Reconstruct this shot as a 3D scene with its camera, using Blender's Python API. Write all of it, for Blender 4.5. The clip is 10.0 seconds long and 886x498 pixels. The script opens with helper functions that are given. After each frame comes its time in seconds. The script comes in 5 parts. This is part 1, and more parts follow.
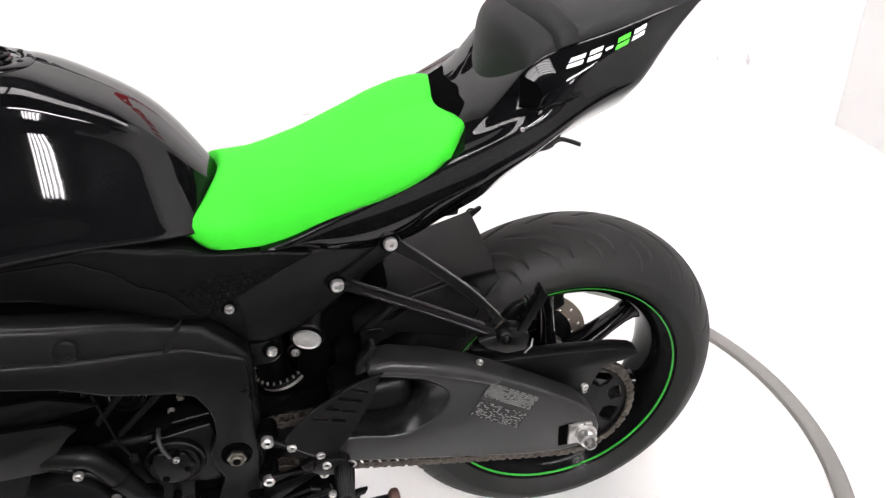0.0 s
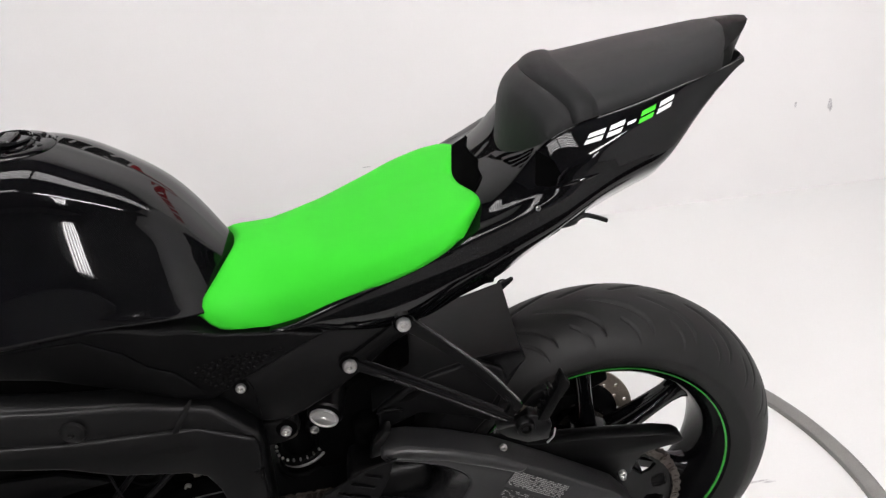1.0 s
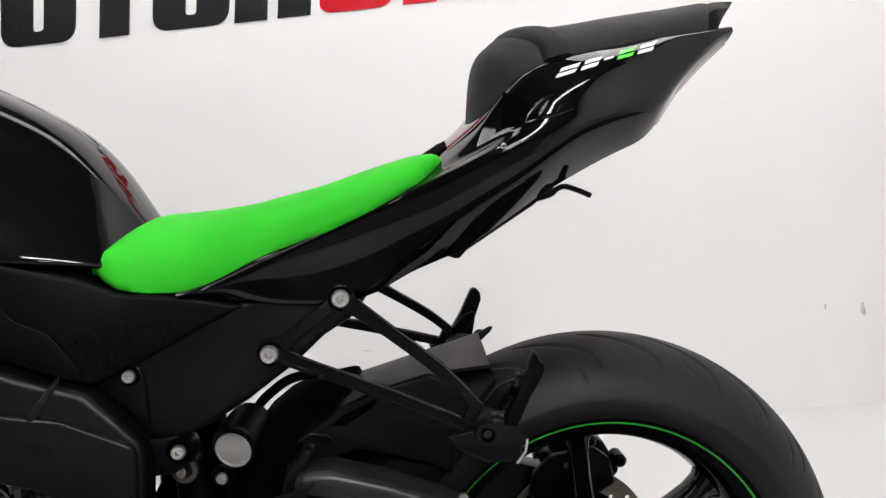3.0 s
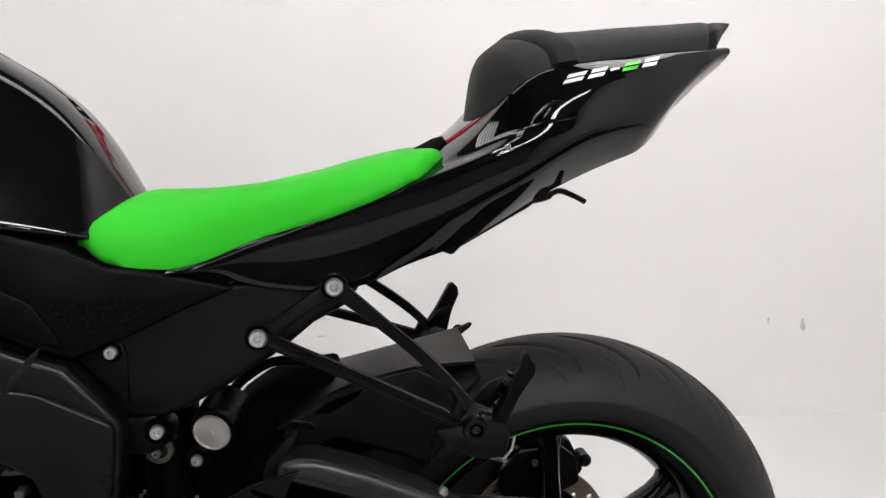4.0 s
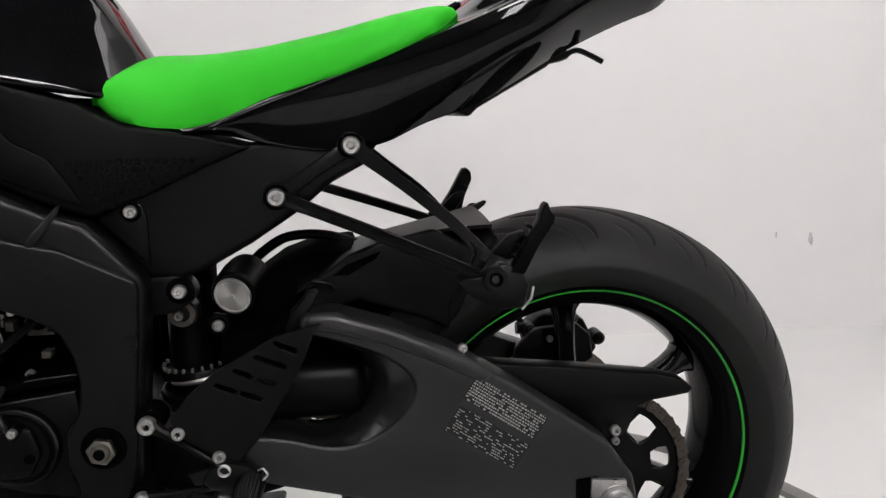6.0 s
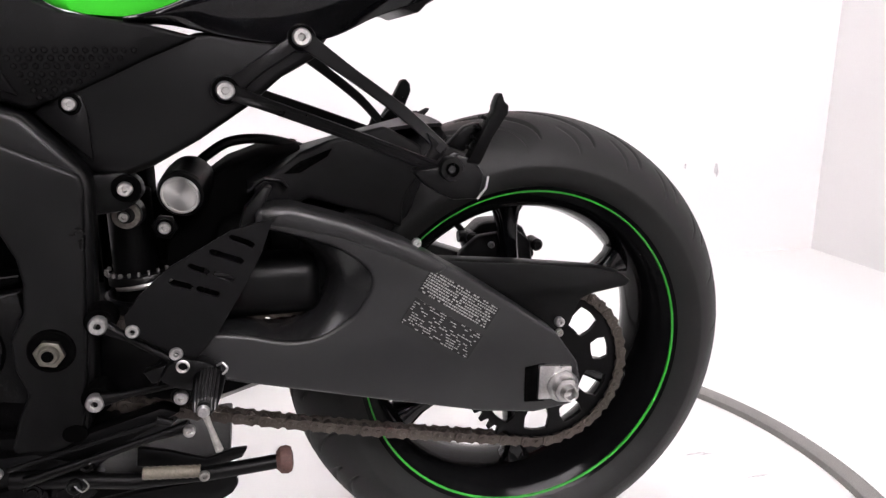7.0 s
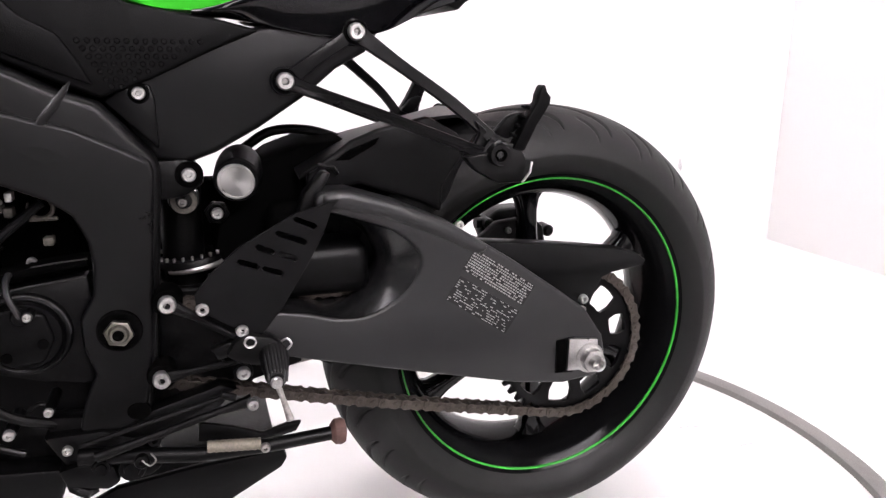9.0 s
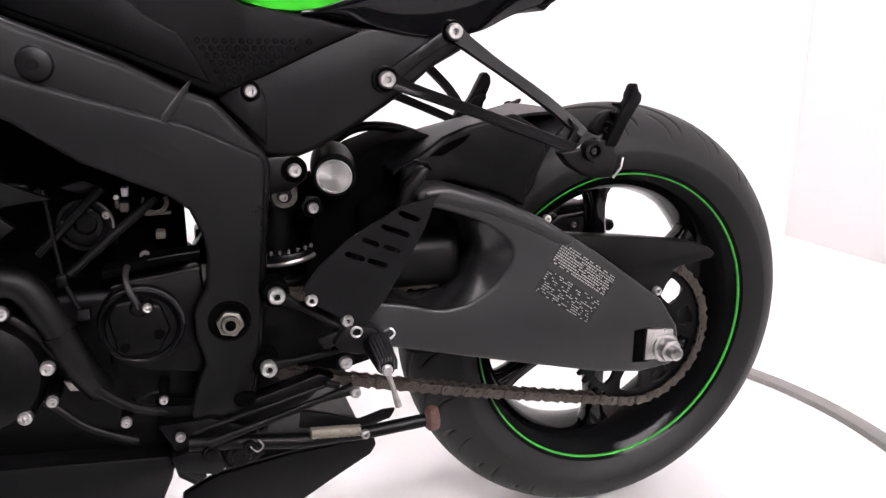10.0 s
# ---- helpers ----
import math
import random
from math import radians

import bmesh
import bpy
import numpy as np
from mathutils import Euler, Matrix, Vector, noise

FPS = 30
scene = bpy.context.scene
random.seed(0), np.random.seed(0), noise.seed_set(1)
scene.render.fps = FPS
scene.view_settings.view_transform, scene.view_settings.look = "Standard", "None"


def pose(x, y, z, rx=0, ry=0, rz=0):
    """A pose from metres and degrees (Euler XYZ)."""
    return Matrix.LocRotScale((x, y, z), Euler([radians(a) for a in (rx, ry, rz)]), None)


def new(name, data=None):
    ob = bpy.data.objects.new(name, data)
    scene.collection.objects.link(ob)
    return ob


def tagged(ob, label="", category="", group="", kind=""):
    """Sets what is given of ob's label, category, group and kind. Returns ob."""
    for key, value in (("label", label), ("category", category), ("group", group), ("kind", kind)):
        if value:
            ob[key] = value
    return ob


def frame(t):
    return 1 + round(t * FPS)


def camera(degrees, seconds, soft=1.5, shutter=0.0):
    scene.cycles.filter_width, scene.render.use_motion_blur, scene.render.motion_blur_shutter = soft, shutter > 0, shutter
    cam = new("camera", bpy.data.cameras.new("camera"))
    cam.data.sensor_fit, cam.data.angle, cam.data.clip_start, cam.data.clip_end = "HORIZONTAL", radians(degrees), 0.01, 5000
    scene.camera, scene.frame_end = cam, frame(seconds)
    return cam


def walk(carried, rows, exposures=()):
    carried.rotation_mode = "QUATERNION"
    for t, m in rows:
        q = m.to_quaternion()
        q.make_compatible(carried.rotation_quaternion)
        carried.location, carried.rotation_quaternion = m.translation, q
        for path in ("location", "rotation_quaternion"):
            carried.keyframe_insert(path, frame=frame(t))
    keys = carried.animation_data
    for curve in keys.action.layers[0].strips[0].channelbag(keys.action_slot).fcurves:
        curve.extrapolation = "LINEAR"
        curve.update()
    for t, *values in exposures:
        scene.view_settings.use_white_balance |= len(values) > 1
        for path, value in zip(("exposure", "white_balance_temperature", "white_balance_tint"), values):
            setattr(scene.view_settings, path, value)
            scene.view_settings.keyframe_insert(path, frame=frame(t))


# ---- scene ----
# ---------------------------------------------------------------- camera
cam = camera(62.46, 10.0, soft=1.4)
PATH = [
    (0.0, -0.388, -1.003, 1.290, -13.14, -33.18, 3.08),
    (0.5, -0.361, -0.949, 1.306, -13.25, -30.32, 2.00),
    (1.0, -0.277, -0.950, 1.309, -7.13, -29.87, 6.20),
    (1.5, -0.190, -0.893, 1.227, -4.68, -26.22, 5.97),
    (2.0, -0.198, -0.885, 1.073, -3.84, -20.54, 5.09),
    (2.5, -0.219, -0.906, 0.857, -2.11, -6.65, 4.16),
    (2.7, -0.213, -0.919, 0.854, -3.22, -5.35, 5.22),
    (3.8, -0.276, -0.941, 0.877, -7.15, -6.57, -0.10),
    (4.0, -0.280, -0.931, 0.867, -7.73, -6.54, -0.02),
    (4.5, -0.281, -0.928, 0.892, -5.81, -2.07, 0.23),
    (5.0, -0.278, -0.931, 0.884, -5.27, -2.56, 0.29),
    (5.5, -0.269, -0.940, 0.865, -5.62, -3.95, 0.43),
    (6.0, -0.298, -0.942, 0.770, -7.59, -10.72, 0.73),
    (6.2, -0.305, -0.942, 0.738, -8.81, -13.22, 1.36),
    (7.3, -0.376, -0.969, 0.710, -15.92, -14.42, -0.95),
    (7.5, -0.392, -0.973, 0.714, -16.19, -14.04, -1.27),
    (8.0, -0.417, -0.974, 0.707, -16.31, -14.13, -0.66),
    (8.5, -0.440, -0.984, 0.706, -17.90, -13.95, -0.07),
    (9.0, -0.480, -0.987, 0.703, -18.88, -14.50, -0.25),
    (9.5, -0.529, -0.986, 0.697, -19.78, -15.28, -0.27),
    (10.0, -0.604, -0.976, 0.705, -19.42, -14.72, -0.32),
]
EXPOSURES = [(0.0, -0.02, 6500, 11), (0.3, -0.30, 6500, 11), (0.6, -0.52, 6500, 10), (1.0, -0.62, 6500, 10), (2.0, -0.68, 6500, 9), (2.5, -0.72, 6500, 9), (4.0, -0.84, 6500, 9), (4.5, -0.86, 6500, 9), (5.6, -0.99, 6500, 10), (6.0, -1.0, 6500, 10), (6.2, -0.82, 6500, 11), (7.3, -0.18, 6500, 17), (8.0, -0.10, 6500, 18), (10.0, 0.02, 6500, 18)]
walk(cam, [(t, pose(x, y, z, 90 + pitch, roll, yaw)) for t, x, y, z, yaw, pitch, roll in PATH], EXPOSURES)

# ---------------------------------------------------------------- world
world = bpy.data.worlds.new("world")
scene.world = world
world.use_nodes = True
world.node_tree.nodes["Background"].inputs[0].default_value = (0.9, 0.95, 1.0, 1)
world.node_tree.nodes["Background"].inputs[1].default_value = 0.05
TUBE_POWER = 26.0


# ---------------------------------------------------------------- materials
def material(name, colour, rough=0.5, metal=0.0, grain=400.0, vary=0.15, bump=0.0, coat=0.0, stain=0.0, stain_scale=3.0,
             stain_colour=None, rough_vary=0.1, emit=0.0, specular=0.5):
    """Principled surface with fine grain, broad stains and relief."""
    m = bpy.data.materials.new(name)
    m.use_nodes = True
    nodes, links = m.node_tree.nodes, m.node_tree.links
    b = nodes["Principled BSDF"]
    b.inputs["Roughness"].default_value = rough
    b.inputs["Metallic"].default_value = metal
    b.inputs["Coat Weight"].default_value = coat
    b.inputs["Coat Roughness"].default_value = 0.03
    b.inputs["Specular IOR Level"].default_value = specular
    where = nodes.new("ShaderNodeTexCoord")
    fine = nodes.new("ShaderNodeTexNoise")
    fine.inputs["Scale"].default_value = grain
    fine.inputs["Detail"].default_value = 4
    broad = nodes.new("ShaderNodeTexNoise")
    broad.inputs["Scale"].default_value = stain_scale
    broad.inputs["Detail"].default_value = 6
    broad.inputs["Roughness"].default_value = 0.65
    for n in (fine, broad):
        links.new(where.outputs["Object"], n.inputs["Vector"])
    ramp = nodes.new("ShaderNodeMapRange")
    ramp.inputs["From Min"].default_value, ramp.inputs["From Max"].default_value = 0.3, 0.7
    ramp.inputs["To Min"].default_value, ramp.inputs["To Max"].default_value = 1 - vary, 1 + vary
    links.new(fine.outputs["Fac"], ramp.inputs["Value"])
    tone = nodes.new("ShaderNodeMix")
    tone.data_type = "RGBA"
    tone.inputs["A"].default_value = (*colour, 1)
    tone.inputs["B"].default_value = (*(stain_colour or [c * 0.6 for c in colour]), 1)
    where_stained = nodes.new("ShaderNodeMapRange")
    where_stained.inputs["From Min"].default_value, where_stained.inputs["From Max"].default_value = 0.5, 0.75
    where_stained.inputs["To Max"].default_value = stain
    links.new(broad.outputs["Fac"], where_stained.inputs["Value"])
    links.new(where_stained.outputs["Result"], tone.inputs["Factor"])
    scaled = nodes.new("ShaderNodeVectorMath")
    scaled.operation = "SCALE"
    links.new(tone.outputs["Result"], scaled.inputs[0])
    links.new(ramp.outputs["Result"], scaled.inputs["Scale"])
    links.new(scaled.outputs["Vector"], b.inputs["Base Color"])
    if rough_vary:
        gloss = nodes.new("ShaderNodeMapRange")
        gloss.inputs["From Min"].default_value, gloss.inputs["From Max"].default_value = 0.3, 0.7
        gloss.inputs["To Min"].default_value, gloss.inputs["To Max"].default_value = rough * (1 - rough_vary), rough * (1 + rough_vary)
        links.new(broad.outputs["Fac"], gloss.inputs["Value"])
        links.new(gloss.outputs["Result"], b.inputs["Roughness"])
    if bump:
        relief = nodes.new("ShaderNodeBump")
        relief.inputs["Strength"].default_value = bump
        relief.inputs["Distance"].default_value = 0.001
        links.new(fine.outputs["Fac"], relief.inputs["Height"])
        links.new(relief.outputs["Normal"], b.inputs["Normal"])
    if emit:
        b.inputs["Emission Color"].default_value = (1.0, 0.968, 0.975, 1)
        b.inputs["Emission Strength"].default_value = emit
    return m


GLOSS = material("gloss_black_paint", (0.002, 0.002, 0.0024), 0.035, specular=0.30, vary=0.05, grain=900, rough_vary=0.3)
RIM = material("black_wheel_paint", (0.003, 0.003, 0.0033), 0.13, specular=0.04, vary=0.05, grain=900)
DISC = material("worn_brake_steel", (0.24, 0.205, 0.17), 0.42, metal=0.9, vary=0.2, stain=0.6, stain_scale=50, stain_colour=(0.20, 0.16, 0.13))
AXLE_STEEL = material("machined_steel", (0.52, 0.51, 0.50), 0.30, metal=1.0, vary=0.1, stain=0.5, stain_scale=60, stain_colour=(0.25, 0.23, 0.21))
GLAZED = material("worn_black_coating", (0.007, 0.007, 0.0073), 0.26, specular=0.4, bump=0.1, grain=1200, stain=0.5, stain_scale=8, stain_colour=(0.011, 0.0108, 0.0105))
PLASTIC = material("black_plastic", (0.0011, 0.0011, 0.0012), 0.38, bump=0.12, grain=1500, stain=0.4, stain_scale=9, stain_colour=(0.0020, 0.0020, 0.0020), specular=0.15)
GRAINED = material("grained_black_plastic", (0.0015, 0.0015, 0.0016), 0.42, bump=0.35, grain=900, stain=0.3, stain_scale=8, stain_colour=(0.0020, 0.0020, 0.0020), specular=0.08)
SATIN = material("satin_black_metal", (0.0026, 0.0026, 0.0027), 0.33, specular=0.18, metal=0.0, bump=0.12, grain=1200, stain=0.5, stain_scale=7, stain_colour=(0.0042, 0.0041, 0.0040), rough_vary=0.2)
ARM = material("swingarm_black_coating", (0.0120, 0.0118, 0.0124), 0.36, specular=0.42, metal=0.0, bump=0.2, grain=1600, stain=0.5, stain_scale=6, stain_colour=(0.010, 0.0099, 0.0097), rough_vary=0.2)
ENGINE = material("engine_black_coating", (0.0010, 0.0010, 0.0011), 0.36, specular=0.14, bump=0.3, grain=700, stain=0.5, stain_scale=14, stain_colour=(0.002, 0.0019, 0.0018))
RUBBER = material("tyre_rubber", (0.0084, 0.0082, 0.0081), 0.52, specular=0.22, bump=0.25, grain=700, stain=0.6, stain_scale=10, stain_colour=(0.0145, 0.0138, 0.0132), rough_vary=0.15)
HOSE = material("black_rubber_hose", (0.0022, 0.0022, 0.0022), 0.42, specular=0.16, bump=0.1, grain=800)
HUGGER = material("moulded_black_plastic", (0.0030, 0.0030, 0.0032), 0.42, specular=0.12, bump=0.15, grain=1200, stain=0.5, stain_scale=7, stain_colour=(0.0045, 0.0044, 0.0043))
VINYL = material("black_seat_vinyl", (0.012, 0.012, 0.0125), 0.55, specular=0.25, bump=0.5, grain=1100, stain=0.2, stain_scale=10)
TRIM = material("seat_strap_black", (0.007, 0.007, 0.0075), 0.6, specular=0.2, bump=0.3, grain=1500)
GREEN = material("green_seat_vinyl", (0.032, 0.50, 0.022), 0.55, bump=0.15, grain=1300, vary=0.03, stain=0.1, stain_scale=6, specular=0.14)
STRIPE = material("green_rim_tape", (0.022, 0.33, 0.026), 0.4, vary=0.08)
CAP = material("turned_steel", (0.82, 0.81, 0.79), 0.34, metal=0.9, vary=0.03, grain=1500, stain=0.0, rough_vary=0.0)
CAP.node_tree.nodes["Principled BSDF"].inputs["Anisotropic"].default_value = 0.85
turned = CAP.node_tree.nodes.new("ShaderNodeTangent")
turned.direction_type, turned.axis = "RADIAL", "Y"
CAP.node_tree.links.new(turned.outputs["Tangent"], CAP.node_tree.nodes["Principled BSDF"].inputs["Tangent"])
STEEL = material("bright_steel", (0.62, 0.61, 0.60), 0.36, metal=0.9, vary=0.2, stain=0.5, stain_scale=70, stain_colour=(0.34, 0.33, 0.31))
DULL = material("dull_steel", (0.45, 0.44, 0.42), 0.42, metal=0.9, vary=0.2, stain=0.7, stain_scale=60, stain_colour=(0.18, 0.16, 0.14))
BRASS = material("plated_steel", (0.24, 0.23, 0.20), 0.40, metal=1.0, vary=0.15, stain=0.5, stain_scale=50, stain_colour=(0.13, 0.12, 0.09))
CHAIN = material("worn_chain_steel", (0.085, 0.073, 0.064), 0.42, metal=0.85, vary=0.3, stain=0.7, stain_scale=80, stain_colour=(0.045, 0.034, 0.028), bump=0.3, grain=900)
RUST = material("rusty_steel", (0.075, 0.034, 0.028), 0.7, vary=0.35, stain=0.8, stain_scale=70, stain_colour=(0.04, 0.02, 0.016), bump=0.5, grain=600)
# Almost no reflectance: matte black parts, and shade painted into gaps and holes.
DARK = material("black_parts_and_shade", (0.0011, 0.0011, 0.0011), 0.8, vary=0.1, specular=0.01)
WHITE_MARK = material("white_decal", (0.8, 0.8, 0.8), 0.3, vary=0.03)
GREEN_MARK = material("green_decal", (0.06, 0.6, 0.03), 0.3, vary=0.03)
LABEL = material("grey_label_print", (0.25, 0.245, 0.24), 0.5, vary=0.35, grain=2500)
LABEL_GREY = material("dark_label_film", (0.013, 0.013, 0.013), 0.5, specular=0.25, vary=0.2, grain=1200)
LENS = material("clear_smoked_lens", (0.5, 0.45, 0.43), 0.12, coat=1.0, vary=0.1)
WALL = material("white_wall_paint", (0.80, 0.79, 0.785), 0.55, vary=0.012, grain=250, bump=0.08, stain=0.25, stain_scale=1.3, stain_colour=(0.74, 0.735, 0.73))
FLOOR = material("white_floor_paint", (0.73, 0.73, 0.72), 0.32, vary=0.015, grain=300, bump=0.05, stain=0.04, stain_scale=1.6, stain_colour=(0.70, 0.70, 0.69), rough_vary=0.1)
CEILING = material("dark_ceiling_paint", (0.10, 0.10, 0.10), 0.8, vary=0.05)
SHOP = material("dark_shop_wall", (0.09, 0.09, 0.092), 0.7, vary=0.1)
FAR_WALL = material("grey_shop_wall", (0.30, 0.30, 0.30), 0.7, vary=0.1)
SCUFF = material("grey_scuff", (0.52, 0.51, 0.52), 0.6, vary=0.3, grain=200)
STRIP = material("grey_rubber_strip", (0.19, 0.185, 0.175), 0.55, bump=0.2, grain=500, stain=0.5, stain_scale=12, stain_colour=(0.13, 0.125, 0.12))
SLEEVE = material("weathered_spring_coating", (0.13, 0.115, 0.09), 0.5, metal=0.3, vary=0.25, stain=0.5, stain_scale=50, stain_colour=(0.07, 0.058, 0.045))
SPRING = material("weathered_spring_steel", (0.10, 0.092, 0.08), 0.5, metal=0.5, vary=0.3, stain=0.6, stain_scale=60, stain_colour=(0.05, 0.042, 0.035))
# Floors out of view: pale and dark tones chosen for the motorcycle's reflections.
PALE_FLOOR = material("pale_reflection_floor", (0.42, 0.415, 0.41), 0.7, vary=0.15, grain=120, stain=0.4, stain_scale=2)
DARK_FLOOR = material("dark_reflection_floor", (0.02, 0.02, 0.02), 0.8, vary=0.15, grain=300)
INK = material("black_sign_vinyl", (0.008, 0.008, 0.009), 0.25, vary=0.05, specular=0.25)
RED = material("red_sign_vinyl", (0.50, 0.006, 0.014), 0.3, vary=0.05, specular=0.12)
TUBE = material("fluorescent_tube", (0.9, 0.9, 0.9), 0.5, emit=0.72 * TUBE_POWER)
# Raised power strengthens the tank's reflections and the light from the south.
BRIGHT_TUBE = material("bright_fluorescent_tube", (0.9, 0.9, 0.9), 0.5, emit=3.4 * TUBE_POWER)
TIN = material("white_enamel", (0.75, 0.75, 0.74), 0.35)


# ---------------------------------------------------------------- builders
def part(name, bm, mat, parent=None, label="", smooth_angle=35, shared=None):
    """Links a bmesh (or a shared mesh) as one object under its thing or part."""
    if shared is None:
        me = bpy.data.meshes.new(name)
        bmesh.ops.recalc_face_normals(bm, faces=bm.faces)
        bm.to_mesh(me)
        bm.free()
        me.polygons.foreach_set("use_smooth", [True] * len(me.polygons))
        me.set_sharp_from_angle(angle=radians(smooth_angle))
        me.materials.append(mat)
    else:
        me = shared
    ob = new(name, me)
    ob.parent = parent
    if label:
        tagged(ob, label)
    return ob


def spline(points, steps=6, closed=False):
    """Catmull-Rom through the points."""
    pts = [Vector(p) for p in points]
    n, out = len(pts), []
    for i in range(n if closed else n - 1):
        p0, p1 = pts[i - 1 if closed or i else 0], pts[i]
        p2, p3 = pts[(i + 1) % n], pts[(i + 2) % n if closed else min(i + 2, n - 1)]
        for k in range(steps):
            t = k / steps
            out.append(0.5 * ((2 * p1) + (p2 - p0) * t + (2 * p0 - 5 * p1 + 4 * p2 - p3) * t * t + (3 * p1 - p0 - 3 * p2 + p3) * t ** 3))
    if not closed:
        out.append(pts[-1])
    return out


def bevel_sharp(bm, width, segments=2, least=0.5):
    edges = [e for e in bm.edges if len(e.link_faces) == 2 and e.calc_face_angle(0) > least]
    if edges and width:
        bmesh.ops.bevel(bm, geom=edges, offset=width, segments=segments, affect="EDGES", profile=0.5, clamp_overlap=True)


def prism(outline, y0, y1, bevel=0.003, holes=(), segments=2):
    """A plate with the outline in x, z between y0 and y1, with holes through it."""
    bm = bmesh.new()
    for loop in (outline, *holes):
        vs = [bm.verts.new((p[0], y0, p[1])) for p in loop]
        for a, b in zip(vs, vs[1:] + vs[:1]):
            bm.edges.new((a, b))
    if holes:
        bmesh.ops.triangle_fill(bm, edges=bm.edges[:], use_beauty=True, use_dissolve=False)
        bmesh.ops.dissolve_limit(bm, angle_limit=0.01, verts=bm.verts[:], edges=[e for e in bm.edges if len(e.link_faces) == 2])
    else:
        bm.faces.new(bm.verts[:])
    grown = bmesh.ops.extrude_face_region(bm, geom=bm.faces[:])
    for v in grown["geom"]:
        if isinstance(v, bmesh.types.BMVert):
            v.co.y = y1
    bmesh.ops.recalc_face_normals(bm, faces=bm.faces)
    bevel_sharp(bm, bevel, segments)
    return bm


def tube(points, r, seg=10, bm=None, flat=1.0):
    """A round bar along points; r is one radius or one for each point. flat squeezes it in y."""
    bm = bm or bmesh.new()
    pts = [Vector(p) for p in points]
    radii = r if isinstance(r, (list, tuple)) else [r] * len(pts)
    up, rings = None, []
    for i, p in enumerate(pts):
        d = (pts[min(i + 1, len(pts) - 1)] - pts[max(i - 1, 0)]).normalized()
        if up is None:
            up = d.orthogonal().normalized()
        up = (up - d * up.dot(d)).normalized()
        side = d.cross(up)
        ring = []
        for k in range(seg):
            a = 2 * math.pi * k / seg
            o = (up * math.cos(a) + side * math.sin(a)) * radii[i]
            ring.append(bm.verts.new(p + Vector((o.x, o.y * flat, o.z))))
        rings.append(ring)
    for a, b in zip(rings, rings[1:]):
        for k in range(seg):
            bm.faces.new((a[k], a[(k + 1) % seg], b[(k + 1) % seg], b[k]))
    bm.faces.new(rings[0][::-1])
    bm.faces.new(rings[-1])
    return bm


def lathe(profile, seg=48, centre=(0, 0, 0), bm=None, closed=False):
    """Turns (radius, y) pairs round the y axis through centre."""
    bm = bm or bmesh.new()
    c, rings = Vector(centre), []
    for r, y in profile:
        if r < 1e-6:
            rings.append([bm.verts.new(c + Vector((0, y, 0)))] * seg)
        else:
            rings.append([bm.verts.new(c + Vector((r * math.cos(2 * math.pi * k / seg), y, r * math.sin(2 * math.pi * k / seg)))) for k in range(seg)])
    pairs = list(zip(rings, rings[1:])) + ([(rings[-1], rings[0])] if closed else [])
    for a, b in pairs:
        for k in range(seg):
            quad = []
            for v in (a[k], a[(k + 1) % seg], b[(k + 1) % seg], b[k]):
                if v not in quad:
                    quad.append(v)
            if len(quad) > 2:
                bm.faces.new(quad)
    return bm


def box(x0, x1, y0, y1, z0, z1, bevel=0.002, segments=2, bm=None):
    own = bmesh.new()
    bmesh.ops.create_cube(own, size=1, matrix=Matrix.LocRotScale(((x0 + x1) / 2, (y0 + y1) / 2, (z0 + z1) / 2), None, (x1 - x0, y1 - y0, z1 - z0)))
    bevel_sharp(own, bevel, segments)
    return own


def skin(rings, cap=True):
    """Joins rings of points, all of one length, into one body."""
    bm = bmesh.new()
    vs = [[bm.verts.new(p) for p in ring] for ring in rings]
    n = len(vs[0])
    for a, b in zip(vs, vs[1:]):
        for k in range(n):
            bm.faces.new((a[k], a[(k + 1) % n], b[(k + 1) % n], b[k]))
    if cap:
        bm.faces.new(vs[0][::-1])
        bm.faces.new(vs[-1])
    return bm


def body(nu, nv, top, bottom):
    """A closed pad: top(u, v) and bottom(u, v) give points, u and v from 0 to 1."""
    bm = bmesh.new()
    sheets = []
    for f in (top, bottom):
        sheets.append([[bm.verts.new(f(i / nu, j / nv)) for j in range(nv + 1)] for i in range(nu + 1)])
    for s, flip in zip(sheets, (False, True)):
        for i in range(nu):
            for j in range(nv):
                q = (s[i][j], s[i + 1][j], s[i + 1][j + 1], s[i][j + 1])
                bm.faces.new(q[::-1] if flip else q)
    rim = [(i, 0) for i in range(nu)] + [(nu, j) for j in range(nv)] + [(i, nv) for i in range(nu, 0, -1)] + [(0, j) for j in range(nv, 0, -1)]
    for (a, b), (c, d) in zip(rim, rim[1:] + rim[:1]):
        bm.faces.new((sheets[0][a][b], sheets[1][a][b], sheets[1][c][d], sheets[0][c][d]))
    return bm


def along(table, x):
    """Smooth value at x from pairs (x, value)."""
    if x <= table[0][0]:
        return table[0][1]
    for (x0, a), (x1, b) in zip(table, table[1:]):
        if x <= x1:
            t = (x - x0) / (x1 - x0)
            return a + (b - a) * t
    return table[-1][1]


def soft_along(table, x, w=0.012):
    return (along(table, x - w) + 2 * along(table, x) + along(table, x + w)) / 4


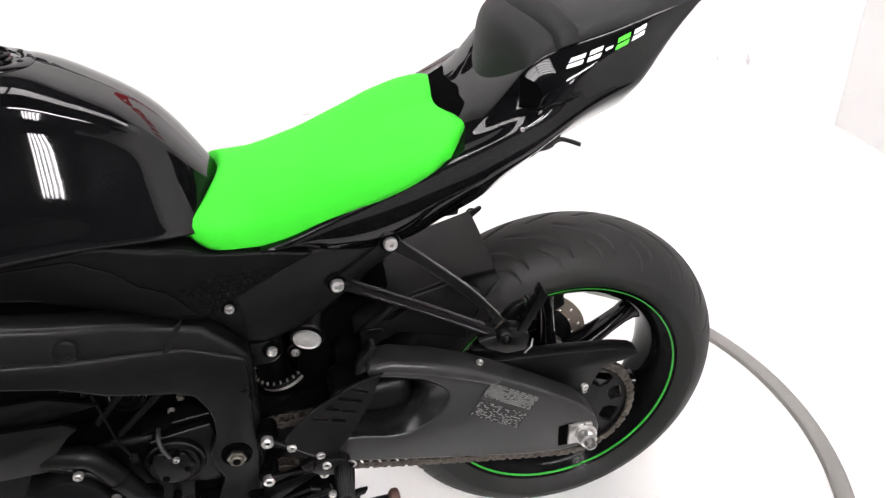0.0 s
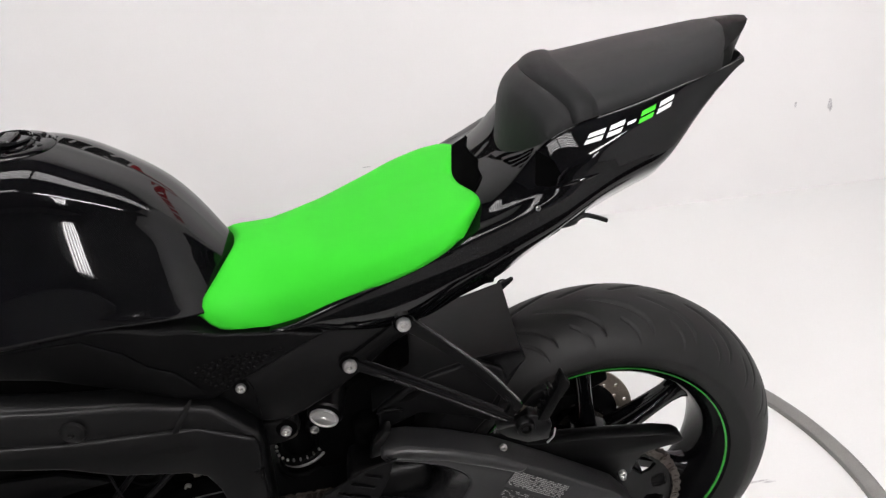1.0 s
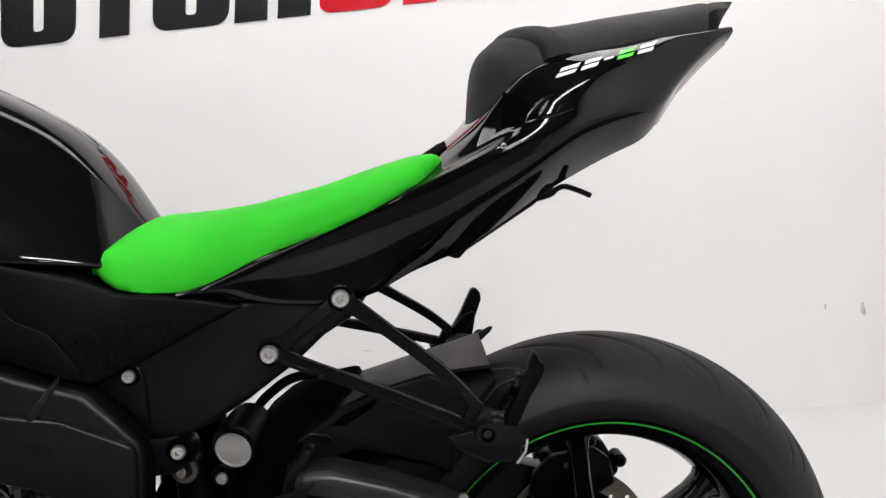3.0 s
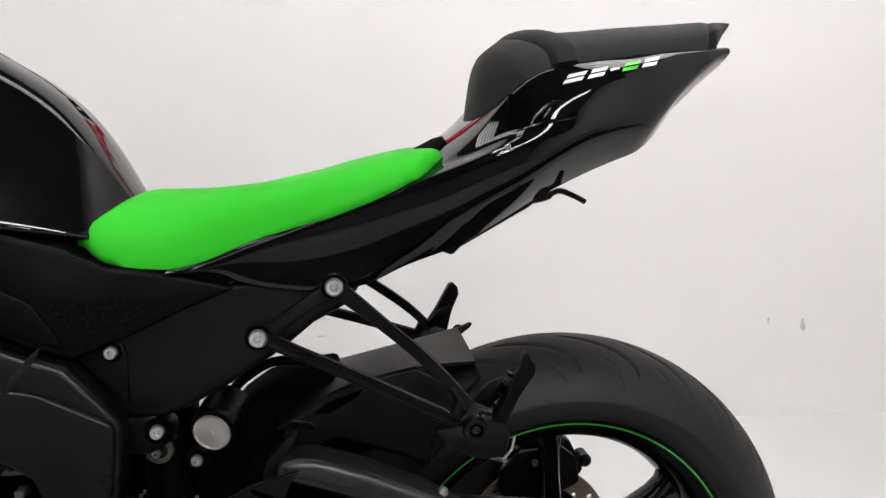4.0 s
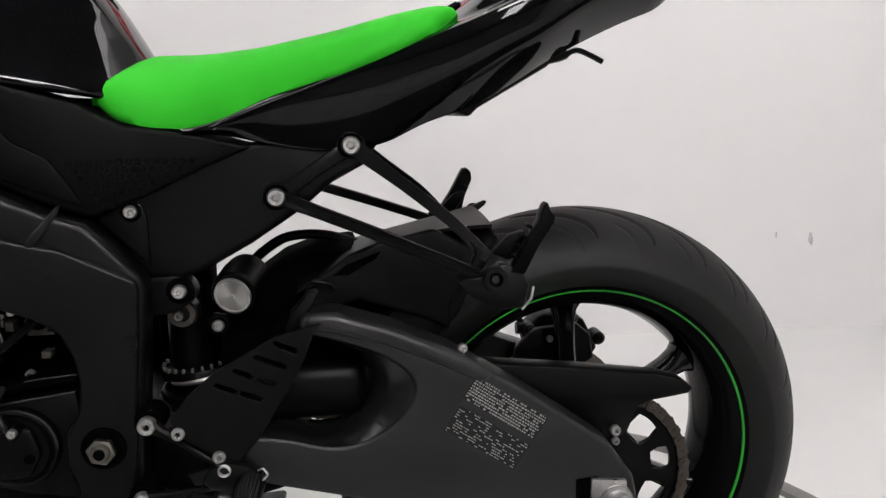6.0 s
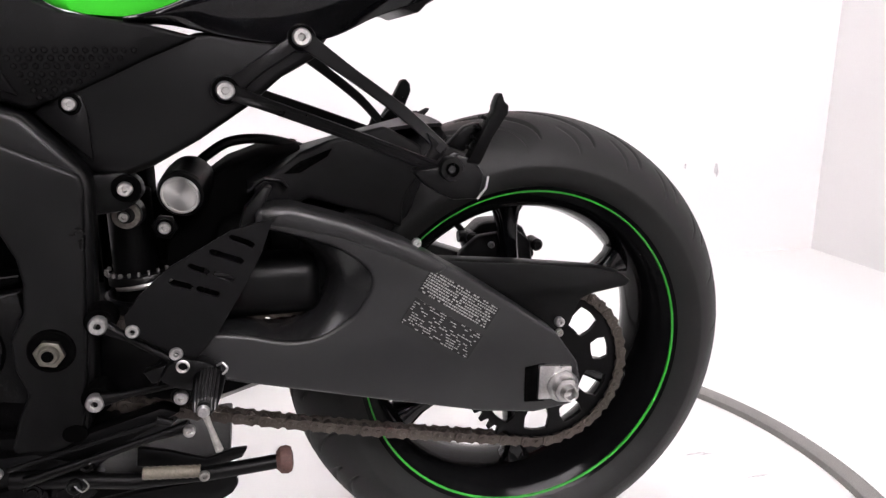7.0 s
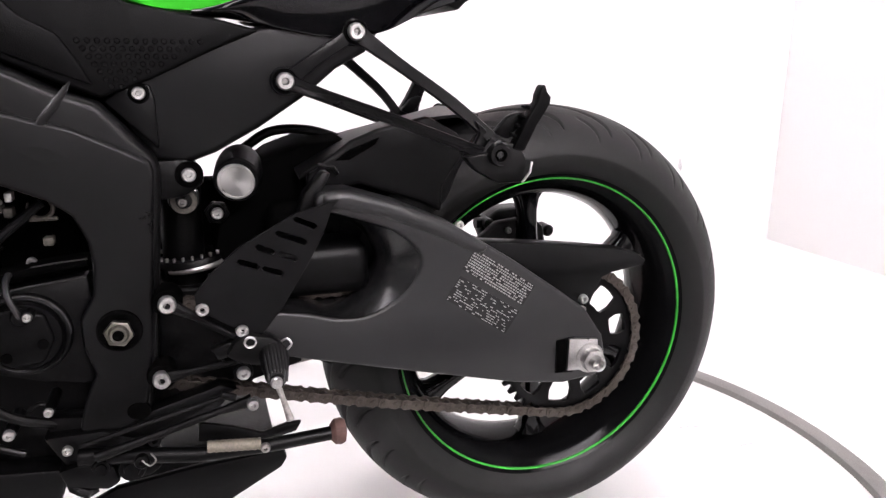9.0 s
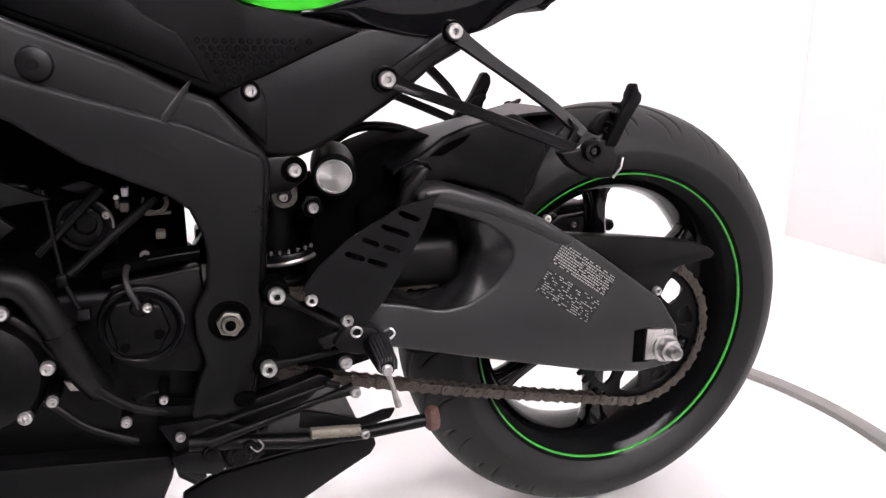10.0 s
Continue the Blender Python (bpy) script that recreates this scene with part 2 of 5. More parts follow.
def glide(table, x):
    """Smooth value at x from pairs (x, value), with no overshoot between them."""
    if x <= table[0][0]:
        return table[0][1]
    if x >= table[-1][0]:
        return table[-1][1]
    i = next(k for k in range(len(table) - 1) if table[k + 1][0] >= x)

    def slope(k):
        return (table[k + 1][1] - table[k][1]) / (table[k + 1][0] - table[k][0])

    def tangent(k):
        if k in (0, len(table) - 1):
            return slope(min(k, len(table) - 2))
        a, b = slope(k - 1), slope(k)
        return 2 * a * b / (a + b) if a * b > 0 else 0.0

    h = table[i + 1][0] - table[i][0]
    t = (x - table[i][0]) / h
    m0, m1 = tangent(i) * h, tangent(i + 1) * h
    p0, p1 = table[i][1], table[i + 1][1]
    return (2 * t ** 3 - 3 * t * t + 1) * p0 + (t ** 3 - 2 * t * t + t) * m0 + (3 * t * t - 2 * t ** 3) * p1 + (t ** 3 - t * t) * m1


def soft_glide(table, x, w):
    return sum(k * glide(table, x + d * w) for d, k in ((-1, 0.12), (-0.5, 0.23), (0, 0.30), (0.5, 0.23), (1, 0.12)))


def rounded(line, radii):
    """An open line of pairs with its inner corners rounded, three points each."""
    out = [line[0]]
    for a, c, b, r in zip(line, line[1:], line[2:], radii):
        la, lb = math.hypot(a[0] - c[0], a[1] - c[1]), math.hypot(b[0] - c[0], b[1] - c[1])
        ka, kb = min(r, 0.45 * la) / max(la, 1e-9), min(r, 0.45 * lb) / max(lb, 1e-9)
        p = (c[0] + (a[0] - c[0]) * ka, c[1] + (a[1] - c[1]) * ka)
        q = (c[0] + (b[0] - c[0]) * kb, c[1] + (b[1] - c[1]) * kb)
        out += [p, (0.25 * p[0] + 0.5 * c[0] + 0.25 * q[0], 0.25 * p[1] + 0.5 * c[1] + 0.25 * q[1]), q]
    return out + [line[-1]]


def bar(points, wide, deep, groove=0.0015):
    """A forged bar along points with a groove along its outer face; wide lies in x, z and deep in y."""
    pts = [Vector(p) for p in points]
    rings = []
    for i, p in enumerate(pts):
        d = (pts[min(i + 1, len(pts) - 1)] - pts[max(i - 1, 0)]).normalized()
        across = Vector((-d.z, 0, d.x)).normalized()
        out = Vector((0, -1 if p.y < 0 else 1, 0))
        w, e = wide[i] / 2, deep[i] / 2
        rings.append([p + across * (w * a) + out * (e * b - (groove if g else 0)) for a, b, g in
                      ((-0.9, 1, 0), (-0.45, 1, 0), (-0.3, 1, 1), (0.3, 1, 1), (0.45, 1, 0), (0.9, 1, 0), (1, 0.8, 0), (1, 0.3, 0), (0.6, 0.1, 0), (0.6, -0.5, 0), (1, -0.7, 0), (0.9, -1, 0),
                       (-0.9, -1, 0), (-1, -0.7, 0), (-0.6, -0.5, 0), (-0.6, 0.1, 0), (-1, 0.3, 0), (-1, 0.8, 0))])
    return skin(rings)


BOLTS = {}


def bolt(parent, x, y, z, r=0.008, mat=STEEL, name="bolt", hexagon=False, turn=0.0):
    """A socket-head bolt, its head towards minus y."""
    key = (r, mat.name, hexagon)
    if key not in BOLTS:
        bm = lathe([(0, -0.02 * r), (0.32 * r, -0.02 * r), (0.37 * r, -0.70 * r), (0.44 * r, -0.78 * r), (0.80 * r, -0.80 * r), (0.94 * r, -0.66 * r), (1.0 * r, -0.45 * r), (1.0 * r, 0.3 * r)], 24)
        if hexagon:
            ring = [(1.45 * r * math.cos(math.pi * k / 3), 1.45 * r * math.sin(math.pi * k / 3)) for k in range(6)]
            nut = prism(ring, -0.35 * r, 0.35 * r, 0.12 * r)
            tmp = bpy.data.meshes.new("nut_shape")
            nut.to_mesh(tmp)
            bm.from_mesh(tmp)
            bpy.data.meshes.remove(tmp)
        me = bpy.data.meshes.new(name)
        bmesh.ops.recalc_face_normals(bm, faces=bm.faces)
        bm.to_mesh(me)
        bm.free()
        me.polygons.foreach_set("use_smooth", [True] * len(me.polygons))
        me.set_sharp_from_angle(angle=radians(30))
        me.materials.append(mat)
        BOLTS[key] = me
    ob = part(name, None, mat, parent, shared=BOLTS[key])
    ob.matrix_basis = pose(x, y, z, 0, turn, 0)
    return ob


# ---------------------------------------------------------------- room
def structure(name, bm, mat, label, category):
    return tagged(part(name, bm, mat), label, category, kind="structure")


WALL_Y, WALL_TURN = 1.46, -3.0
structure("floor", box(-4.0, 3.2, -0.55, 1.9, -0.12, -0.012, 0), FLOOR, "white painted smooth floor with faint grey scuffs", "floor")
# Two unseen floor pieces, added to shape what the motorcycle reflects.
structure("floor_south", box(-4.0, 3.2, -10.0, -1.35, -0.12, -0.012, 0), PALE_FLOOR, "unseen pale floor, toned for the motorcycle's low reflections", "floor")
structure("floor_dark_strip", box(-4.0, 3.2, -1.35, -0.55, -0.12, -0.012, 0), DARK_FLOOR, "unseen dark floor strip, added to darken the motorcycle's reflections", "floor")
back = structure("wall_north", box(-4.2, 3.4, 0.0, 0.12, -0.1, 3.0, 0), WALL, "plain white painted wall behind the motorcycle with a painted sign", "wall")
back.matrix_basis = pose(0, WALL_Y, 0, 0, 0, WALL_TURN)
structure("wall_east", box(2.75, 2.87, -10.0, -1.352, -0.1, 3.0, 0), WALL, "plain white painted side wall", "wall")
structure("wall_return", box(1.75, 1.87, -1.35, 1.366, -0.1, 3.0, 0), WALL, "white painted side wall meeting the sign wall in a corner", "wall")
structure("wall_return", box(1.872, 2.87, -1.45, -1.35, -0.1, 3.0, 0), WALL, "white painted end of the stage's side wall", "wall")
# Unseen walls and ceiling, toned for what the black paint reflects.
structure("wall_west", box(-4.0, -3.88, -10.0, 1.9, -0.1, 3.0, 0), SHOP, "plain dark side wall", "wall")
structure("wall_south", box(-3.9, 2.8, -10.0, -9.88, -0.1, 3.0, 0), FAR_WALL, "unseen grey wall, toned for reflections in the motorcycle", "wall")
structure("ceiling", box(-4.0, 3.2, -10.0, 1.9, 3.0, 3.1, 0), CEILING, "plain dark grey ceiling", "ceiling")


def ceiling_light(x, y, z):
    """A flat fixture with six bare tubes."""
    root = new("fluorescent_light")
    root.matrix_basis = pose(x, y, z)
    part("housing", box(-0.62, 0.62, -0.3, 0.3, 0.0, 0.06, 0.01), TIN, root)
    for k in range(6):
        yy = -0.25 + 0.1 * k
        part("tube", tube([(-0.6, yy, -0.03), (0.6, yy, -0.03)], 0.016, 8), TUBE, root, "lit fluorescent tube")
    for xx in (-0.5, 0.5):
        part("hanger", tube([(xx, 0, 0.06), (xx, 0, 3.0 - z)], 0.004, 6), TIN, root)
    return tagged(root, "white ceiling fixture with six lit fluorescent tubes", "ceiling light", "ceiling lights")


# Unseen fixtures; their number and places are assumed.
for lx, ly, lz in ((-2.9, -1.9, 2.9), (-1.6, -1.9, 2.9), (-1.3, 0.35, 2.9), (0.0, 0.35, 2.9), (1.1, 0.35, 2.9)):
    ceiling_light(lx, ly, lz)

def batten_light(x, y, turn):
    """A long batten with two tubes end to end, across the shop or along it."""
    root = new("batten_light")
    root.matrix_basis = pose(x, y, 2.95, 0, 0, turn)
    part("housing", box(-1.2, 1.2, -0.04, 0.04, 0.0, 0.05, 0.01), TIN, root)
    for k in range(2):
        part("tube", tube([(-1.18 + 1.19 * k, 0, -0.04), (-0.01 + 1.19 * k, 0, -0.04)], 0.02, 10), BRIGHT_TUBE, root, "lit fluorescent tube")
    return tagged(root, "long white batten with a row of lit fluorescent tubes", "ceiling light", "batten lights")


# Unseen battens, sited so that their reflections fall on the tank.
for k in range(5):
    batten_light(0.55, -2.86 - 0.15 * k, 0)
for k in range(5):
    batten_light(-0.22 + 0.13 * k, -5.9, 90)

# grey strip laid in a ring on the floor round the rear wheel
STRIP_SHAPE = ((0.668, 0.0), (0.670, 0.012), (0.676, 0.016), (0.698, 0.016), (0.705, 0.011), (0.708, 0.0))
ring = part("floor_strip", skin([[Vector((r * math.cos(radians(a)), r * math.sin(radians(a)), h)) for r, h in STRIP_SHAPE] for a in range(-70, 151, 2)]), STRIP)
ring.matrix_basis = pose(-0.052, 0.059, -0.012)
tagged(ring, "grey rubber strip laid in a curve on the white floor", "floor strip")


# scuffs on wall and floor
def scuff(name, parent_pose, spots, label, category):
    bm = bmesh.new()
    for x, z, w, h in spots:
        vs = [bm.verts.new((x + w * math.cos(2 * math.pi * k / 14) * random.uniform(0.6, 1.1), -0.0015, z + h * math.sin(2 * math.pi * k / 14) * random.uniform(0.7, 1.1))) for k in range(14)]
        bm.faces.new(vs)
    ob = part(name, bm, SCUFF)
    ob.matrix_basis = parent_pose
    return tagged(ob, label, category, kind="structure")


wall_pose = pose(0, WALL_Y, 0, 0, 0, WALL_TURN)
scuff("wall_scuff", wall_pose, [(1.308, 0.318, 0.008, 0.022), (1.313, 0.302, 0.006, 0.016)], "grey rubbed scuff mark low on the white wall", "scuff")
scuff("wall_scuff", wall_pose, [(1.182, 0.330, 0.005, 0.011)], "small faint grey scuff on the white wall", "scuff")
scuff("wall_scuff", wall_pose, [(-0.36, 0.303, 0.016, 0.002)], "thin faint scratch on the white wall", "scuff")
floor_pose = pose(0, 0, -0.012, -90, 0, 0)
scuff("floor_scuff", floor_pose, [(0.42, 0.118, 0.030, 0.003), (0.44, 0.112, 0.018, 0.003)], "faint grey smear on the white floor", "scuff")
scuff("floor_scuff", floor_pose, [(0.485, 0.022, 0.025, 0.003)], "faint grey smear on the white floor", "scuff")


# wall sign, letter by letter; its slope up to the right fits the camera's view
sign = tagged(new("wall_sign"), "large slanted MOTORSPORTS lettering in black and red on white wall", "sign")
sign.matrix_basis = wall_pose
GLYPHS = {  # corners in x, z and their radius in metres
    "O": ([(0, 0, 0.055), (1, 0, 0.055), (1, 1, 0.055), (0, 1, 0.055)], [(0.43, 0.2, 0.013), (0.57, 0.2, 0.013), (0.57, 0.8, 0.013), (0.43, 0.8, 0.013)]),
    "T": ([(0.26, 0, 0), (0.71, 0, 0), (0.71, 0.80, 0), (1, 0.80, 0), (1, 1, 0), (0, 1, 0), (0, 0.80, 0), (0.26, 0.80, 0)],),
    "M": ([(0, 0, 0), (0.27, 0, 0), (0.27, 0.62, 0), (0.40, 0, 0), (0.60, 0, 0), (0.73, 0.62, 0), (0.73, 0, 0), (1, 0, 0), (1, 1, 0), (0.66, 1, 0), (0.5, 0.36, 0), (0.34, 1, 0), (0, 1, 0)],),
    "P": ([(0, 0, 0), (0.44, 0, 0), (0.44, 0.36, 0), (1, 0.36, 0.055), (1, 1, 0.055), (0, 1, 0)], [(0.44, 0.54, 0.004), (0.58, 0.54, 0.013), (0.58, 0.83, 0.013), (0.44, 0.83, 0.004)]),
    "R": ([(0, 0, 0), (0.43, 0, 0), (0.43, 0.41, 0.006), (0.565, 0.41, 0.012), (0.565, 0, 0), (1, 0, 0), (1, 0.43, 0.03), (0.90, 0.47, 0.01), (1, 0.53, 0.03), (1, 1, 0.05), (0, 1, 0)],
          [(0.43, 0.60, 0.004), (0.56, 0.60, 0.012), (0.56, 0.82, 0.012), (0.43, 0.82, 0.004)]),
    "S": ([(1, 0.65, 0), (1, 1, 0.055), (0, 1, 0.055), (0, 0.45, 0.05), (0.40, 0.40, 0.01), (0.58, 0.36, 0.01), (0.58, 0.19, 0.012), (0.43, 0.19, 0.012), (0.43, 0.35, 0), (0, 0.35, 0), (0, 0, 0.055), (1, 0, 0.055),
           (1, 0.56, 0.05), (0.62, 0.60, 0.01), (0.43, 0.64, 0.01), (0.43, 0.81, 0.012), (0.57, 0.81, 0.012), (0.57, 0.65, 0)],),
}


def rounded_loop(loop):
    """A closed loop of (x, z, radius) with its corners rounded."""
    out, n = [], len(loop)
    for i, (x, z, r) in enumerate(loop):
        c, a, b = Vector((x, z)), Vector(loop[i - 1][:2]), Vector(loop[(i + 1) % n][:2])
        if r == 0:
            out.append((x, z))
            continue
        p, q = c + (a - c).normalized() * min(r, 0.48 * (a - c).length), c + (b - c).normalized() * min(r, 0.48 * (b - c).length)
        for k in range(7):
            t = k / 6
            w = (p * (1 - t) + c * t) * (1 - t) + (c * (1 - t) + q * t) * t
            out.append((w.x, w.y))
    return out


for ch, x0, x1, ink in (("M", -1.790, -1.444, INK), ("O", -1.435, -1.168, INK), ("T", -1.176, -0.935, INK), ("O", -0.951, -0.678, INK), ("R", -0.688, -0.416, INK),
                        ("S", -0.417, -0.150, RED), ("P", -0.148, 0.128, RED), ("O", 0.131, 0.404, RED), ("R", 0.412, 0.690, RED), ("T", 0.686, 0.936, RED), ("S", 0.938, 1.232, RED)):
    lean, tall = 0.028, 0.205

    def place(p):
        px = x0 + (x1 - x0 - lean) * p[0] + lean * p[1]
        return (px, 1.4195 + 0.0335 * px + tall * p[1], p[2])

    outer, *holes = GLYPHS[ch]
    part("letter", prism(rounded_loop([place(p) for p in outer]), -0.004, -0.001, 0, [rounded_loop([place(p) for p in h]) for h in holes]), ink, sign)

# ---------------------------------------------------------------- motorcycle
bike = tagged(new("motorcycle"), "black sport motorcycle with bright green seat, upright on white floor", "motorcycle")
AXLE = (0.0, 0.0, 0.315)

# rear wheel: tyre with cut grooves
wheel = part("rear_wheel", lathe([(0.0, -0.04), (0.034, -0.04), (0.05, -0.03), (0.056, 0.0), (0.05, 0.05), (0.0, 0.05)], 40, AXLE), GLOSS, bike, "gloss black cast wheel with a green rim stripe")


def tyre_mesh():
    n, m = 1320, 150
    bm = bmesh.new()
    rings = []
    for i in range(n):
        a = 2 * math.pi * i / n
        ring = []
        for j in range(m):
            s = -1 + 2 * j / (m - 1)
            # cross-section: bead, bulged side wall, round crown
            ang = s * radians(128)
            if abs(ang) < radians(78):
                y = 0.0885 * math.sin(ang) / math.sin(radians(78))
                r = 0.3268 - 0.0643 * (1 - math.cos(ang)) / (1 - math.cos(radians(78)))
            else:
                k = (abs(ang) - radians(78)) / radians(50)
                y = math.copysign(0.0885 - 0.0155 * k ** 1.7, ang)
                r = 0.2625 - 0.0285 * k
            # slanting sickle grooves, longer and shorter by turns, mirrored with half a pitch between
            depth = 0.0
            across = abs(y) / 0.0885
            if abs(ang) < radians(80):
                pitch = 2 * math.pi / 24
                base = a + (0.5 * pitch if y > 0 else 0)
                for lane, lo, hi, wide, sweep in ((0.0, 0.10, 0.80, 0.0040, 0.30), (0.5, 0.58, 0.92, 0.0022, 0.10)):
                    if lo < across < hi:
                        q = (across - lo) / (hi - lo)
                        bend = sweep * (1 - (1 - q) ** 1.8)
                        d = (base + bend + lane * pitch + pitch / 2) % pitch - pitch / 2
                        gap = wide * math.sin(math.pi * min(1, 0.10 + 0.86 * q)) ** 0.5
                        slope = 1 / math.sqrt(1 + (sweep * 1.8 * (1 - q) ** 0.8 * 0.32 / (0.0885 * (hi - lo))) ** 2)
                        depth = max(depth, 0.0045 * max(0.0, min(1.0, (gap - abs(d) * 0.32 * slope) / 0.0022)))
            r -= depth
            ring.append(bm.verts.new((r * math.cos(a), y, r * math.sin(a))))
        rings.append(ring)
    for i in range(n):
        p, q = rings[i], rings[(i + 1) % n]
        for j in range(m - 1):
            bm.faces.new((p[j], p[j + 1], q[j + 1], q[j]))
    bm.transform(Matrix.Translation(AXLE))
    return bm


part("tyre", tyre_mesh(), RUBBER, wheel, "black rubber sport tyre with curved tread grooves", 60)
rim_profile = [(0.229, -0.070), (0.2335, -0.074), (0.236, -0.071), (0.236, -0.060), (0.222, -0.052), (0.222, 0.052), (0.236, 0.060), (0.236, 0.071),
               (0.2335, 0.074), (0.229, 0.070), (0.216, 0.062), (0.206, 0.050), (0.200, 0.030), (0.196, 0.0), (0.200, -0.030), (0.206, -0.050), (0.217, -0.062)]
part("rim", lathe(rim_profile, 128, AXLE, closed=True), RIM, wheel, "gloss black rim")
part("rim_stripe", lathe([(0.2285, -0.0700), (0.2285, -0.0712), (0.2266, -0.0703), (0.2260, -0.0685), (0.2266, -0.067)], 160, AXLE, closed=True), STRIPE, wheel, "bright green stripe round the rim")
part("rim_stripe", lathe([(0.2285, 0.0700), (0.2285, 0.0712), (0.2266, 0.0703), (0.2260, 0.0685), (0.2266, 0.067)], 160, AXLE, closed=True), STRIPE, wheel, "bright green stripe round the rim")


def spoke_mesh():
    """A tapering spoke along +z from the hub, forked where it meets the rim."""
    rings = []
    for r, w, d in ((0.03, 0.020, 0.030), (0.06, 0.0165, 0.027), (0.10, 0.0135, 0.024), (0.14, 0.0125, 0.021), (0.17, 0.0135, 0.019), (0.188, 0.018, 0.019), (0.203, 0.030, 0.022)):
        ring = []
        for k in range(16):
            a = 2 * math.pi * k / 16
            c, s = math.cos(a), math.sin(a)
            ring.append((math.copysign(abs(c) ** 0.6, c) * w, math.copysign(abs(s) ** 0.7, s) * d, r))
        rings.append(ring)
    return skin(rings)


spoke_shape = None
for k in range(6):
    if spoke_shape is None:
        ob = part("spoke", spoke_mesh(), GLOSS, wheel)
        spoke_shape = ob.data
    else:
        ob = part("spoke", None, GLOSS, wheel, shared=spoke_shape)
    ob.matrix_basis = pose(*AXLE, 0, 0, 0) @ Matrix.Rotation(radians(-3 + 60 * k), 4, "Y")

# brake disc and caliper on the far side
part("disc_carrier", lathe([(0.03, 0.076), (0.080, 0.076), (0.080, 0.084), (0.03, 0.084)], 48, AXLE, closed=True), RIM, wheel)
def circle(r, at=(0.0, 0.0), n=12):
    return [(AXLE[0] + at[0] + r * math.cos(2 * math.pi * k / n), AXLE[2] + at[1] + r * math.sin(2 * math.pi * k / n)) for k in range(n)]


drilled = [circle(0.070, n=40)] + [circle(0.0042, (q * math.cos(2 * math.pi * (k + f) / 15), q * math.sin(2 * math.pi * (k + f) / 15)), 8) for k in range(15) for q, f in ((0.082, 0.0), (0.098, 0.5))]
part("brake_disc", prism(circle(0.110, n=60), 0.078, 0.083, 0.0, drilled), DISC, wheel, "worn drilled steel brake disc")


# swingarm
CRESCENT_OUT = spline([(-0.425, 0, 0.428), (-0.373, 0, 0.420), (-0.326, 0, 0.408), (-0.288, 0, 0.412), (-0.248, 0, 0.437), (-0.232, 0, 0.475), (-0.261, 0, 0.506), (-0.302, 0, 0.524), (-0.348, 0, 0.538)], 5)
CRESCENT_IN = spline([(-0.425, 0, 0.431), (-0.375, 0, 0.424), (-0.340, 0, 0.414), (-0.310, 0, 0.420), (-0.285, 0, 0.441), (-0.276, 0, 0.472), (-0.296, 0, 0.505), (-0.325, 0, 0.526), (-0.350, 0, 0.534)], 5)
arm = part("swingarm", prism([(-0.355, 0.546), (-0.350, 0.556), (-0.333, 0.5605), (-0.314, 0.560), (-0.255, 0.541), (-0.189, 0.511), (-0.107, 0.459), (-0.050, 0.419), (-0.005, 0.386), (0.024, 0.345), (0.030, 0.318), (0.020, 0.288), (-0.032, 0.283), (-0.10, 0.293), (-0.232, 0.326), (-0.379, 0.364),
                             (-0.405, 0.372), (-0.425, 0.40)] + [(p.x, p.z) for p in CRESCENT_OUT], -0.183, -0.135, 0.010, segments=4), ARM, bike, "matte black coated aluminium swingarm")
part("crescent", skin([[Vector((o.x, -0.1815, o.z)), Vector(((o.x + i.x) / 2, -0.168 - 0.006, (o.z + i.z) / 2)), Vector((i.x, -0.150, i.z)), Vector((i.x, -0.120, i.z)), Vector((o.x, -0.120, o.z))] for o, i in zip(CRESCENT_OUT, CRESCENT_IN)]), GLAZED, arm, "recessed crescent round the swingarm opening", 50)
part("top_rib", prism([(-0.350, 0.556), (-0.333, 0.5600), (-0.314, 0.5595), (-0.255, 0.5405), (-0.189, 0.5105), (-0.140, 0.4795), (-0.158, 0.470), (-0.20, 0.492), (-0.262, 0.520), (-0.318, 0.536), (-0.345, 0.540)], -0.1865, -0.15, 0.009, segments=4), ARM, arm)
part("arm_stub", prism([(-0.372, 0.530), (-0.364, 0.556), (-0.342, 0.580), (-0.332, 0.578), (-0.347, 0.552), (-0.352, 0.535)], -0.165, -0.140, 0.004), SATIN, arm)
part("front_beam", box(-0.415, -0.285, -0.150, -0.070, 0.425, 0.490, 0.018, 3), PLASTIC, arm)
# Brace coloured black enough to stand for the shade inside the arm.
part("cross_brace", box(-0.40, -0.335, -0.09, 0.13, 0.40, 0.53, 0.02, 3), DARK, arm)
part("far_arm", prism([(-0.60, 0.38), (-0.40, 0.36), (-0.1, 0.293), (0.03, 0.288), (0.055, 0.33), (0.035, 0.385), (-0.1, 0.435), (-0.30, 0.50), (-0.60, 0.46)], 0.125, 0.165, 0.006), ARM, arm)
part("chain_guard", prism([(-0.235, 0.495), (-0.136, 0.475), (-0.026, 0.463), (0.072, 0.449), (0.106, 0.439), (0.119, 0.429), (0.112, 0.422), (0.062, 0.415), (0.048, 0.409), (0.040, 0.392), (0.030, 0.372), (-0.02, 0.370), (-0.12, 0.42)], -0.1335, -0.104, 0.003), PLASTIC, arm, "black plastic chain guard")

